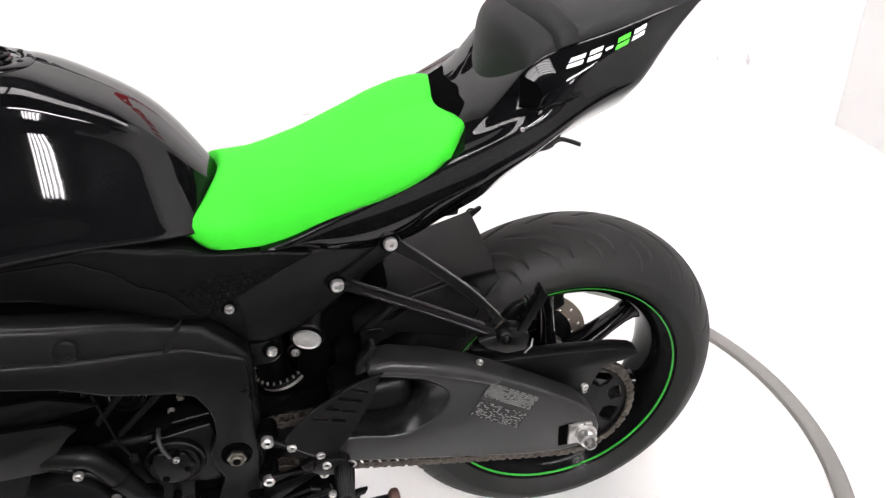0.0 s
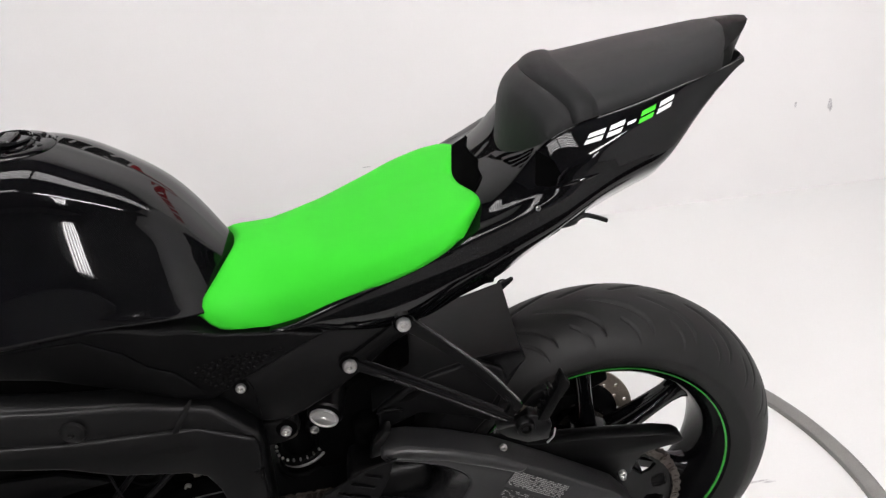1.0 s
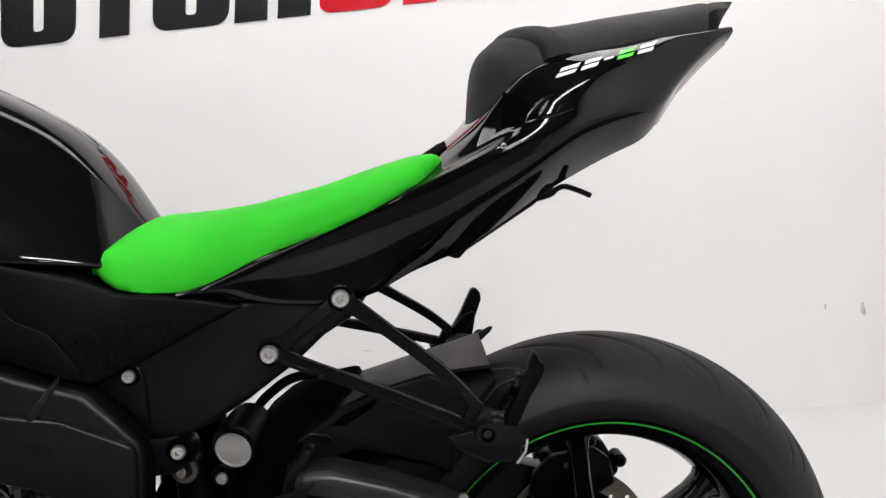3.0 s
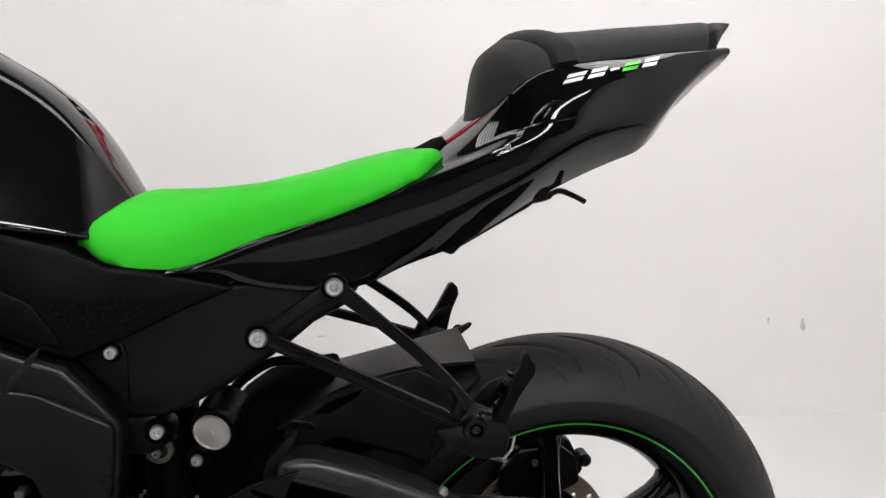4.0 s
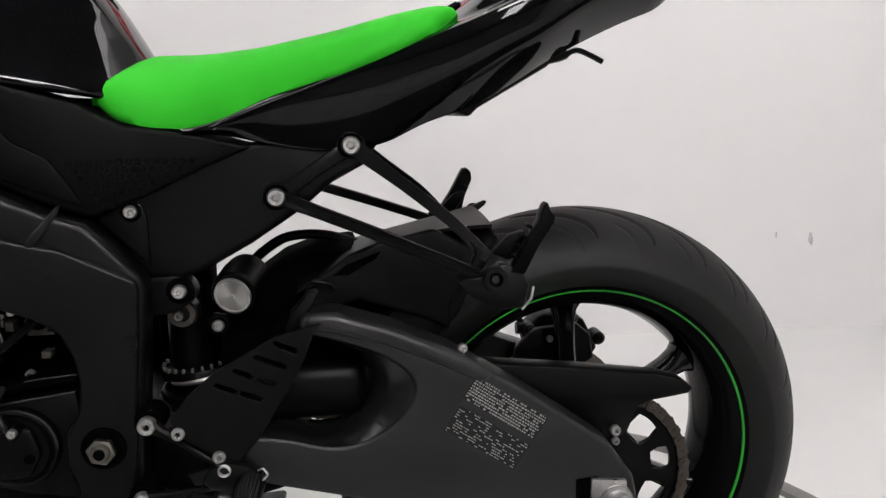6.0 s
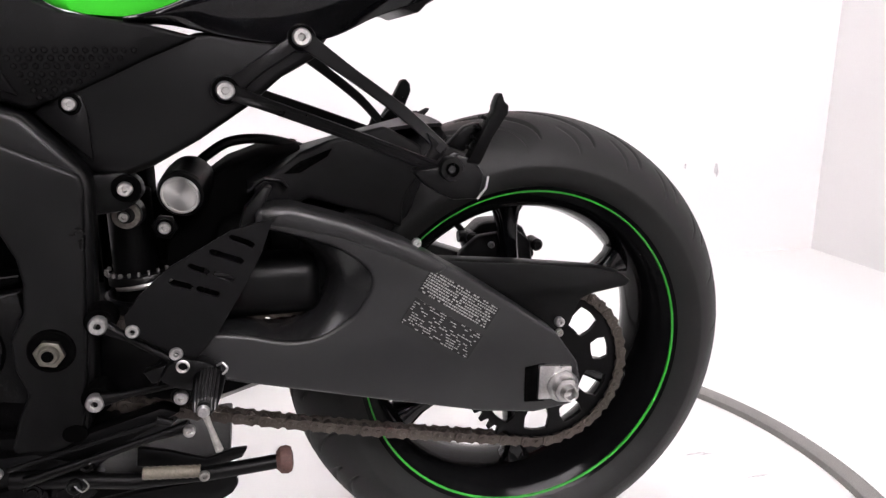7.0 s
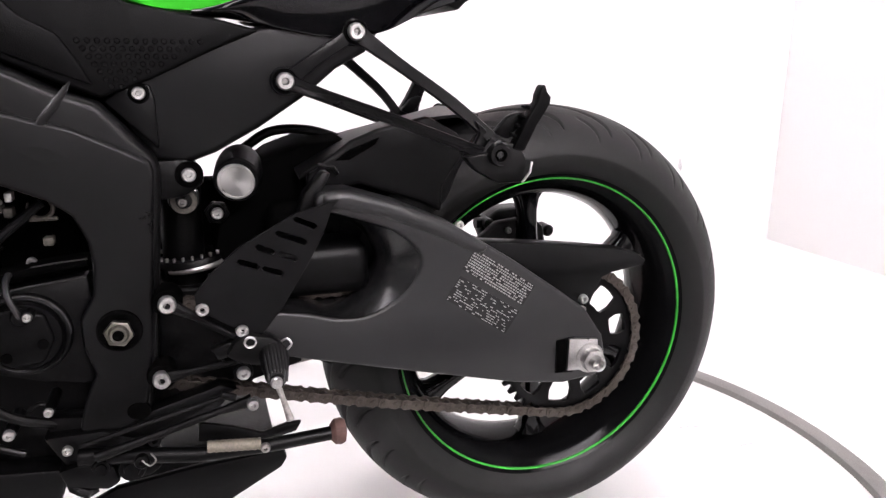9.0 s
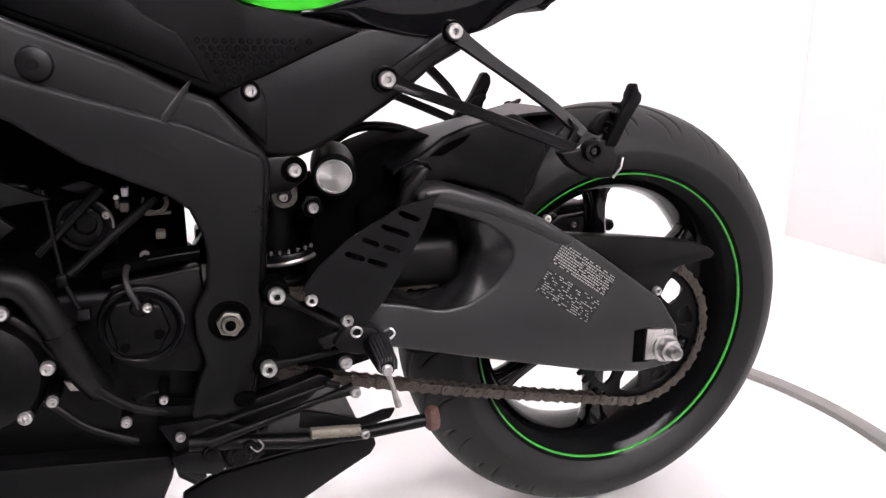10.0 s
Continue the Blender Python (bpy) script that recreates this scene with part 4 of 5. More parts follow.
# passenger foot-peg brackets, both sides
def stay_bracket(side):
    f = lambda x, y, z: (x, side * y, z)
    s = part("passenger_bracket", bar(spline([f(-0.292, 0.121, 0.734), f(-0.25, 0.136, 0.702), f(-0.19, 0.170, 0.655), f(-0.154, 0.200, 0.618)], 4), [0.024, 0.020, 0.0175, 0.016, 0.0145] + [0.0135] * 4 + [0.013] * 4, [0.014] * 13, 0.0), SATIN, bike, "black cast passenger foot-peg bracket")
    part("lower_stay", bar(spline([f(-0.375, 0.120, 0.679), f(-0.345, 0.131, 0.668), f(-0.26, 0.163, 0.637), f(-0.165, 0.202, 0.600)], 4), [0.024, 0.020, 0.0175, 0.0155, 0.0145] + [0.0135] * 8, [0.014] * 13, 0.0008), SATIN, s)
    part("web", prism([(-0.375, 0.689), (-0.335, 0.715), (-0.292, 0.744), (-0.284, 0.728), (-0.330, 0.700), (-0.367, 0.671)], side * 0.127, side * 0.112, 0.003), SATIN, s)
    part("web", prism([(-0.150, 0.618), (-0.172, 0.637), (-0.166, 0.622), (-0.172, 0.610), (-0.188, 0.606), (-0.165, 0.598)], side * 0.203, side * 0.192, 0.003), SATIN, s)
    for x, z in ((-0.292, 0.734), (-0.375, 0.679)):
        part("boss", lathe([(0, 0), (0.015, 0), (0.016, 0.004), (0.017, 0.03), (0, 0.03)], 24, f(x, 0.127, z) if side < 0 else f(x, 0.097, z)), SATIN, s)
    part("knuckle", prism([(-0.190, 0.597), (-0.176, 0.581), (-0.148, 0.565), (-0.118, 0.565), (-0.112, 0.590), (-0.124, 0.608), (-0.142, 0.614), (-0.157, 0.602)], side * 0.218, side * 0.197, 0.003), SATIN, s)
    part("pivot_ring", lathe([(0.0070, 0.003 * -side), (0.0075, 0.0), (0.0120, 0.0), (0.0130, -side * 0.003), (0.0130, -side * 0.014), (0.0070, -side * 0.014)], 32, f(-0.150, 0.227, 0.599), closed=True), SATIN, s)
    part("pivot_pin", lathe([(0, 0.0), (0.0040, 0.0), (0.0050, -side * 0.0015), (0.0050, -side * 0.008), (0, -side * 0.008)], 20, f(-0.150, 0.2245, 0.599)), GLAZED, s)
    outline = [(-0.133, 0.605), (-0.108, 0.651), (-0.103, 0.658), (-0.1025, 0.664), (-0.0985, 0.674), (-0.0945, 0.677), (-0.0915, 0.668), (-0.0865, 0.663), (-0.0875, 0.655), (-0.104, 0.630), (-0.118, 0.602)]
    if side > 0:  # the far peg has its own wider outline, shaped to fit the camera's view
        outline = [(-0.156, 0.612), (-0.136, 0.642), (-0.122, 0.668), (-0.116, 0.679), (-0.109, 0.681), (-0.102, 0.674), (-0.101, 0.662), (-0.112, 0.636), (-0.120, 0.602)]
    part("peg", prism(outline, side * 0.221, side * 0.203, 0.002), GRAINED, s, "folded black foot peg")
    for k in range(5):
        part("tooth", box(-0.0035, 0.0035, -0.007, 0.007, -0.0018, 0.0018, 0.001, 1), GRAINED, s).matrix_basis = pose(*f(-0.133 + 0.0054 * k, 0.206, 0.609 + 0.0105 * k), 0, 28, 0)
    part("tread", prism([(-0.150, 0.622), (-0.132, 0.641), (-0.115, 0.646), (-0.112, 0.639), (-0.122, 0.625), (-0.131, 0.614)], side * 0.206, side * 0.192, 0.003), GRAINED, s)
    part("clip_wire", tube([f(-0.122, 0.224, 0.566), f(-0.113, 0.226, 0.578), f(-0.110, 0.224, 0.590)], 0.0014, 6), STEEL, s)
    return s


near_stay, far_stay = stay_bracket(-1), stay_bracket(1)

# ---------------------------------------------------------------- drive train
SPR = (0.006, -0.118, 0.316)


def sprocket_mesh():
    teeth, outline = 43, []
    for k in range(teeth):
        for f, r in ((-0.30, 0.1035), (-0.12, 0.1125), (0.12, 0.1125), (0.30, 0.1035)):
            a = 2 * math.pi * (k + f) / teeth
            outline.append((SPR[0] + r * math.cos(a), SPR[2] + r * math.sin(a)))
    holes = []
    for k in range(10):
        a0 = 2 * math.pi * k / 10 + 0.2
        lo, hi, half = (0.062, 0.092, 0.20) if k % 2 else (0.070, 0.092, 0.17)
        loop = []
        for f, r in ((-1, lo), (-0.4, lo - 0.002), (0.4, lo - 0.002), (1, lo), (1.15, (lo + hi) / 2), (0.9, hi), (0.3, hi + 0.001), (-0.3, hi + 0.001), (-0.9, hi), (-1.15, (lo + hi) / 2)):
            loop.append((SPR[0] + r * math.cos(a0 + f * half), SPR[2] + r * math.sin(a0 + f * half)))
        holes.append(loop)
    return prism(outline, -0.1215, -0.1150, 0.0006, holes, 1)


sprocket = part("sprocket", sprocket_mesh(), ENGINE, wheel, "black rear sprocket with cut-outs")
part("carrier", lathe([(0.020, -0.105), (0.058, -0.105), (0.062, -0.112), (0.062, -0.04), (0.02, -0.04)], 48, (SPR[0], 0, SPR[2]), closed=True), ENGINE, wheel)

# chain: links along both runs and round both sprockets
R1, R0, FRONT = 0.1085, 0.040, (-0.575, 0.385)
chain = part("chain", tube([(FRONT[0], -0.118, FRONT[1]), (FRONT[0], -0.112, FRONT[1])], 0.036, 24), ENGINE, bike, "worn brown steel drive chain")


def chain_path():
    dx, dz = SPR[0] - FRONT[0], SPR[2] - FRONT[1]
    tilt, spread = math.atan2(dz, dx), math.acos((R1 - R0) / math.hypot(dx, dz))
    pts = []
    a_top, a_low = tilt + (math.pi - spread), tilt - (math.pi - spread)
    n1 = (math.cos(a_low), math.sin(a_low))
    for k in range(61):
        a = a_low + (a_top - a_low) * k / 60
        pts.append((SPR[0] + R1 * math.cos(a), SPR[2] + R1 * math.sin(a)))
    for k in range(61):
        a = a_top + (2 * math.pi - (a_top - a_low)) * k / 60
        pts.append((FRONT[0] + R0 * math.cos(a), FRONT[1] + R0 * math.sin(a)))
    # the lower run sags a little
    p, q = pts[-1], pts[0]
    for k in range(1, 40):
        t = k / 40
        pts.append((p[0] + (q[0] - p[0]) * t, p[1] + (q[1] - p[1]) * t - 0.006 * math.sin(math.pi * t)))
    return pts


def link_mesh(outer):
    """Two waisted plates and a roller, along x."""
    bm = bmesh.new()
    h, y0, t = 0.0082, (0.0078 if outer else 0.0056), 0.0018
    for s in (-1, 1):
        shape = []
        for k in range(16):
            a = 2 * math.pi * k / 16
            c, d = math.cos(a), math.sin(a)
            shape.append((math.copysign(0.0079, c) + 0.0068 * c, h * d) if abs(c) > 0.1 else (0.0, 0.70 * h * d))
        plate = prism(shape, s * y0, s * (y0 + t), 0.0003, segments=1)
        tmp = bpy.data.meshes.new("plate_shape")
        plate.to_mesh(tmp)
        plate.free()
        bm.from_mesh(tmp)
        bpy.data.meshes.remove(tmp)
    for x in (-0.0079, 0.0079):
        lathe([(0, -0.0108 if outer else -0.006), (0.0030, -0.0108 if outer else -0.006), (0.0034, -0.0095), (0.0034, 0.007), (0.0, 0.007)] if outer else
              [(0, -0.0055), (0.0050, -0.0055), (0.0050, 0.0055), (0, 0.0055)], 8, (x, 0, 0), bm)
    return bm


loop_pts = chain_path()
lengths = [0.0]
for p, q in zip(loop_pts, loop_pts[1:] + loop_pts[:1]):
    lengths.append(lengths[-1] + math.hypot(q[0] - p[0], q[1] - p[1]))
count = 2 * round(lengths[-1] / 0.015875 / 2)
LINKS = []
for outer in (True, False):
    first = part("link", link_mesh(outer), CHAIN, chain)
    LINKS.append(first)


def chain_at(s):
    s %= lengths[-1]
    for i in range(len(loop_pts)):
        if lengths[i + 1] >= s:
            t = (s - lengths[i]) / max(1e-9, lengths[i + 1] - lengths[i])
            p, q = loop_pts[i], loop_pts[(i + 1) % len(loop_pts)]
            return p[0] + (q[0] - p[0]) * t, p[1] + (q[1] - p[1]) * t
    return loop_pts[0]


for k in range(count):
    a, b = chain_at(lengths[-1] * k / count), chain_at(lengths[-1] * (k + 1) / count)
    ob = LINKS[k % 2] if k < 2 else part("link", None, CHAIN, chain, shared=LINKS[k % 2].data)
    ob.matrix_basis = pose((a[0] + b[0]) / 2, -0.118, (a[1] + b[1]) / 2, 0, -math.degrees(math.atan2(b[1] - a[1], b[0] - a[0])), 0)

# axle, adjuster and bolts on the arm
# Slot drawn as a black plate, its shade in the colour.
part("adjuster_slot", prism([(-0.046, 0.300), (-0.046, 0.346), (-0.020, 0.349), (-0.020, 0.298)], -0.1845, -0.176, 0.001), DARK, arm)
block = part("axle_block", prism([(-0.030, 0.303), (-0.029, 0.348), (0.014, 0.343), (0.017, 0.300)], -0.1885, -0.176, 0.0015), AXLE_STEEL, arm, "bright steel axle adjuster block")
part("axle_nut", lathe([(0, -0.004), (0.0065, -0.004), (0.0075, -0.026), (0.0095, -0.027), (0.010, -0.016), (0.0145, -0.015), (0.0155, -0.012), (0.0155, -0.003), (0.0185, -0.002), (0.0185, 0.004), (0, 0.004)], 30, (0.002, -0.1885, 0.318)), AXLE_STEEL, arm, "castellated steel axle nut")
part("axle_washer", lathe([(0.0, 0.0), (0.0205, 0.0), (0.0205, -0.002), (0.0, -0.002)], 30, (0.002, -0.1885, 0.318)), AXLE_STEEL, arm)
nut_ring = [(0.002 + 0.0165 * math.cos(math.pi * k / 3), 0.318 + 0.0165 * math.sin(math.pi * k / 3)) for k in range(6)]
part("axle_hex", prism(nut_ring, -0.204, -0.1905, 0.0015), AXLE_STEEL, arm)
bolt(arm, 0.016, -0.140, 0.384, 0.0065)
bolt(arm, 0.020, -0.132, 0.366, 0.0050, DULL)
bolt(arm, -0.175, -0.160, 0.506, 0.0055)

# slotted heel guard
slots = []
for x0, z0, x1, z1 in ((-0.441, 0.490, -0.423, 0.483), (-0.415, 0.480, -0.397, 0.473), (-0.421, 0.505, -0.405, 0.498), (-0.397, 0.495, -0.381, 0.489), (-0.399, 0.519, -0.370, 0.507), (-0.378, 0.533, -0.358, 0.524)):
    slots.append([(x0, z0 + 0.0035), (x1, z1 + 0.0035), (x1 + 0.003, z1), (x1, z1 - 0.0035), (x0, z0 - 0.0035), (x0 - 0.003, z0)])
guard = part("heel_guard", prism([(-0.330, 0.552), (-0.337, 0.545), (-0.349, 0.514), (-0.368, 0.480), (-0.398, 0.432), (-0.425, 0.400), (-0.455, 0.418), (-0.488, 0.440), (-0.490, 0.456), (-0.473, 0.478), (-0.442, 0.505), (-0.378, 0.540)], -0.194, -0.189, 0.0015, slots, 1), HUGGER, bike, "black slotted heel guard plate")
bolt(guard, -0.483, -0.192, 0.440, 0.0072)
bolt(guard, -0.443, -0.192, 0.411, 0.0072)

# warning labels on the arm: rows of fine print as bars
def print_block(name, x, z, width, height, rows, seed, dense):
    rnd = random.Random(seed)
    sticker = part(name, box(0, width, 0, 0.0006, -height, 0, 0), LABEL_GREY, arm, "dark grey warning label with fine print")
    sticker.matrix_basis = pose(x, -0.1838, z, 0, 34, 0)
    bm = bmesh.new()
    for r in range(rows):
        zz = -height * (r + 0.5) / rows
        at = 0.002
        while at < width - 0.004:
            w = rnd.uniform(0.0012, 0.004) if dense else rnd.uniform(0.0014, 0.0052)
            if rnd.random() < (0.90 if dense else 0.50):
                x1, h = min(width - 0.002, at + w), height / rows * (0.27 if dense else 0.20)
                bm.faces.new([bm.verts.new(p) for p in ((at, -0.0003, zz - h), (x1, -0.0003, zz - h), (x1, -0.0003, zz + h), (at, -0.0003, zz + h))])
            at += w + rnd.uniform(0.0006, 0.0014)
    part("print", bm, LABEL, sticker)


print_block("warning_label", -0.163, 0.481, 0.100, 0.030, 9, 3, True)
print_block("warning_label", -0.182, 0.448, 0.098, 0.034, 11, 5, False)

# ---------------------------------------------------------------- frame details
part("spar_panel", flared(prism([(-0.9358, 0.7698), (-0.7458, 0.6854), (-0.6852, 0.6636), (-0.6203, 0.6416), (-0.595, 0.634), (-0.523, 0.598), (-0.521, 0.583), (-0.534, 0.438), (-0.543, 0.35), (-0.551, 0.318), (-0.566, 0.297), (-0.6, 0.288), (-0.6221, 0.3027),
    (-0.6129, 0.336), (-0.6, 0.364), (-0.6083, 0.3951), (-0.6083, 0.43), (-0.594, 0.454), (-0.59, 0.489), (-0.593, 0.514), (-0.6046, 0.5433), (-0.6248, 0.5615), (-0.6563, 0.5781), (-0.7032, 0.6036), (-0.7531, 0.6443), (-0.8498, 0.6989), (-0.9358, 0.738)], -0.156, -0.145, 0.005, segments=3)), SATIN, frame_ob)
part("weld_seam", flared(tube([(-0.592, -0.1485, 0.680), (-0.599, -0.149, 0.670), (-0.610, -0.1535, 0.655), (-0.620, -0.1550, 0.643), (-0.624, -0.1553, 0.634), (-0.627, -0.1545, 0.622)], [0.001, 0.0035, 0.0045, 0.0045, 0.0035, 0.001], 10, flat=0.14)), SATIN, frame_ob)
part("grommet", lathe([(0, -0.006), (0.007, -0.007), (0.015, -0.004), (0.017, 0.0), (0.0, 0.0)], 24, (-0.7285, -0.1957, 0.6966)), SATIN, frame_ob)
bolt(frame_ob, -0.7285, -0.1987, 0.6966, 0.0055, ENGINE)
part("rim_ring", lathe([(0, -0.001), (0.0105, -0.001), (0.0115, 0.001), (0, 0.001)], 24, (-0.530, -0.1222, 0.667)), DARK, frame_ob)
bolt(frame_ob, -0.530, -0.1235, 0.667, 0.0072)
# Black disc set proud of the panel, painting the hole's shade.
part("drain_hole", skin([[Vector((-0.560 + s * 0.0125 * math.cos(2 * math.pi * k / 24), y, 0.314 + s * 0.010 * math.sin(2 * math.pi * k / 24))) for k in range(24)] for s, y in ((0.7, -0.1568), (1.0, -0.1572), (1.08, -0.154))]), DARK, frame_ob)
# Flat black ring and plug paint the shade round the nut and bore.
part("pivot_recess", lathe([(0, -0.001), (0.020, -0.001), (0.0215, -0.0016), (0.0235, -0.001), (0.0245, 0.004), (0, 0.004)], 36, (-0.571, -0.158, 0.413)), DARK, frame_ob)
bolt(frame_ob, -0.571, -0.165, 0.413, 0.0108, BRASS, "pivot_nut", True, 12)
part("pivot_bore", lathe([(0, -0.0125), (0.006, -0.0125), (0.006, 0.0), (0, 0.0)], 20, (-0.571, -0.162, 0.413)), DARK, frame_ob)
for x, z in ((-0.292, 0.734), (-0.375, 0.679)):
    part("rim_ring", lathe([(0.0, -0.1285), (0.0130, -0.1285), (0.0140, -0.1275), (0.0140, -0.12), (0, -0.12)], 28, (x, 0, z)), DARK, near_stay)
    bolt(near_stay, x, -0.1285, z, 0.0102)
part("shock_bracket", prism([(-0.530, 0.593), (-0.487, 0.595), (-0.472, 0.583), (-0.470, 0.566), (-0.492, 0.551), (-0.530, 0.548)], -0.122, -0.085, 0.005), PLASTIC, sub, "black rounded lug below the subframe")
part("lug_ring", lathe([(0, -0.001), (0.0145, -0.001), (0.016, 0.002), (0, 0.002)], 24, (-0.486, -0.122, 0.577)), DARK, sub)
bolt(sub, -0.486, -0.124, 0.577, 0.0080)

# ---------------------------------------------------------------- shock
shock = part("rear_shock", tube([(-0.500, -0.02, 0.56), (-0.500, -0.02, 0.40)], 0.026, 28), ENGINE, bike, "black rear shock with an exposed coil spring")
part("collar", lathe([(0.028, 0.0), (0.040, 0.0), (0.042, 0.004), (0.042, 0.010), (0.028, 0.010)], 40, closed=True), ENGINE, shock, "notched black preload collar").matrix_basis = pose(-0.490, -0.03, 0.462, -90, -6, 0)
for k in range(24):
    a = 2 * math.pi * k / 24
    notch = part("notch", box(-0.0022, 0.0022, -0.0015, 0.0015, -0.0030, 0.0022, 0.0006, 1), DULL, shock) if k == 0 else part("notch", None, DULL, shock, shared=notch.data)
    notch.matrix_basis = pose(-0.490 + 0.0425 * math.cos(a), -0.03 + 0.0425 * math.sin(a), 0.467 + 0.0045 * math.cos(a), 0, 0, math.degrees(a))
coil = []
for k in range(100):
    a = 2 * math.pi * k / 24
    coil.append((-0.497 + 0.036 * math.cos(a), -0.03 + 0.036 * math.sin(a), 0.440 - 0.020 * k / 24))
part("spring", tube(coil, 0.0055, 8), ENGINE, shock, "black coil spring")
part("spring_seat", tube([(-0.488 + 0.0385 * math.cos(a), -0.03 + 0.0385 * math.sin(a), 0.4515 + 0.005 * math.cos(a)) for a in [2 * math.pi * k / 40 - 2.4 for k in range(30)]], 0.0045, 10), DULL, shock, "dull steel spring end")
part("top_eye", lathe([(0, -0.02), (0.010, -0.02), (0.017, -0.018), (0.019, 0.0), (0, 0.0)], 28, (-0.494, -0.066, 0.541)), SATIN, shock)
part("eye_washer", lathe([(0.0095, -0.002), (0.0150, -0.002), (0.0158, 0.0), (0.0095, 0.0)], 28, (-0.494, -0.086, 0.541), closed=True), SPRING, shock, "steel washer on the shock eye")
bolt(shock, -0.496, -0.091, 0.540, 0.0055, DULL)
bolt(shock, -0.457, -0.061, 0.520, 0.0105, ENGINE, "hex_nut", True, 10)
bolt(shock, -0.457, -0.066, 0.520, 0.0075, STEEL)
part("reservoir", tube([(-0.433, -0.092, 0.563), (-0.4325, -0.088, 0.5635), (-0.427, -0.05, 0.570), (-0.4245, -0.03, 0.573)], [0.0250, 0.0275, 0.0285, 0.027], 36), ENGINE, shock, "black shock reservoir")
part("end_cap", lathe([(0, -0.003), (0.0025, -0.003), (0.003, -0.0022), (0.0182, -0.0022), (0.0186, -0.0012), (0.0195, -0.0012), (0.0198, -0.0035), (0.0215, -0.0035), (0.0222, 0.0), (0.0, 0.0)], 48), CAP, shock, "brushed steel reservoir cap").matrix_basis = pose(-0.4335, -0.0935, 0.5625, 12, 0, -14)
part("reservoir_hose", tube(spline([(-0.425, 0.03, 0.577), (-0.408, 0.03, 0.592), (-0.377, 0.03, 0.609), (-0.331, 0.03, 0.610), (-0.285, 0.03, 0.596), (-0.25, 0.03, 0.575)], 6), 0.0065, 10), HOSE, shock)
# Near-reflectionless black here paints the shade ahead of the tyre.
part("inner_fender", prism([(-0.415, 0.565), (-0.385, 0.586), (-0.345, 0.600), (-0.290, 0.606), (-0.285, 0.55), (-0.32, 0.42), (-0.43, 0.40), (-0.47, 0.42), (-0.455, 0.52)], -0.055, 0.09, 0.008), DARK, bike, "inner mudguard ahead of the tyre, painted black like its shade")

# ---------------------------------------------------------------- rider foot control
rear = part("footrest_bracket", tube([(-0.519, -0.170, 0.443), (-0.49, -0.176, 0.426), (-0.455, -0.184, 0.404), (-0.436, -0.188, 0.390)], [0.009, 0.0040, 0.0042, 0.008], 10), PLASTIC, bike, "black cast rider footrest bracket")
part("lower_arm", tube([(-0.532, -0.167, 0.355), (-0.50, -0.172, 0.361), (-0.462, -0.182, 0.370), (-0.438, -0.188, 0.380)], [0.009, 0.0038, 0.0040, 0.008], 10), PLASTIC, rear)
part("web", tube([(-0.455, -0.183, 0.404), (-0.470, -0.180, 0.388), (-0.462, -0.182, 0.371)], 0.003, 8), PLASTIC, rear)
for x, y, z in ((-0.519, -0.171, 0.443), (-0.532, -0.168, 0.355)):
    part("boss", lathe([(0, 0.0), (0.0145, 0.0), (0.016, 0.003), (0.016, 0.03), (0, 0.03)], 26, (x, y + 0.003, z)), DARK, rear)
    bolt(rear, x, y - 0.002, z, 0.0098)
part("knuckle", prism([(-0.462, 0.386), (-0.452, 0.402), (-0.436, 0.408), (-0.412, 0.402), (-0.398, 0.390), (-0.404, 0.374), (-0.430, 0.370), (-0.450, 0.376)], -0.203, -0.183, 0.004), SATIN, rear)
part("heel_tab", prism([(-0.478, 0.392), (-0.455, 0.398), (-0.448, 0.384), (-0.470, 0.378)], -0.192, -0.178, 0.002), SATIN, rear)
part("peg_spring", tube(spline([(-0.402, -0.205, 0.398), (-0.396, -0.210, 0.402), (-0.392, -0.212, 0.396), (-0.397, -0.212, 0.390)], 5), 0.0014, 6), STEEL, rear)
peg = part("foot_peg", skin([[Vector((-0.411 - 0.003 * s + w * math.cos(2 * math.pi * k / 20), -0.200 - 0.062 * s, 0.384 - 0.008 * s + h * math.sin(2 * math.pi * k / 20))) for k in range(20)] for s, w, h in
     ((0.0, 0.012, 0.010), (0.08, 0.0165, 0.0125), (0.45, 0.0150, 0.0120), (0.88, 0.0118, 0.0105), (1.0, 0.008, 0.008))]), PLASTIC, rear, "ribbed black rider foot peg")
# Ribs take a lighter coat than the peg, painting the highlights along them.
for k in range(7):
    dx = -0.0105 + 0.0035 * k
    lift = 0.011 * math.sqrt(1 - (dx / 0.0135) ** 2)
    part("rib", tube([(-0.411 + dx, -0.203, 0.384 + lift), (-0.412 + dx, -0.230, 0.381 + lift), (-0.413 + dx * 0.95, -0.258, 0.377 + lift * 0.9), (-0.414 + dx * 0.9, -0.263, 0.375)], 0.0015, 6), ARM, rear)
part("peg_end", lathe([(0, -0.004), (0.005, -0.004), (0.0065, -0.001), (0.0065, 0.004), (0, 0.004)], 18, (-0.415, -0.263, 0.375)), STEEL, rear)
part("feeler", tube([(-0.4135, -0.262, 0.370), (-0.410, -0.264, 0.358), (-0.403, -0.264, 0.331)], [0.0035, 0.0028, 0.0042], 10), DULL, rear, "steel feeler under the peg")
part("return_spring", tube([(-0.436 + 0.006 * math.cos(k), -0.212 + 0.0005 * k, 0.402 + 0.006 * math.sin(k)) for k in [0.5 * j for j in range(24)]], 0.0011, 6), STEEL, rear)
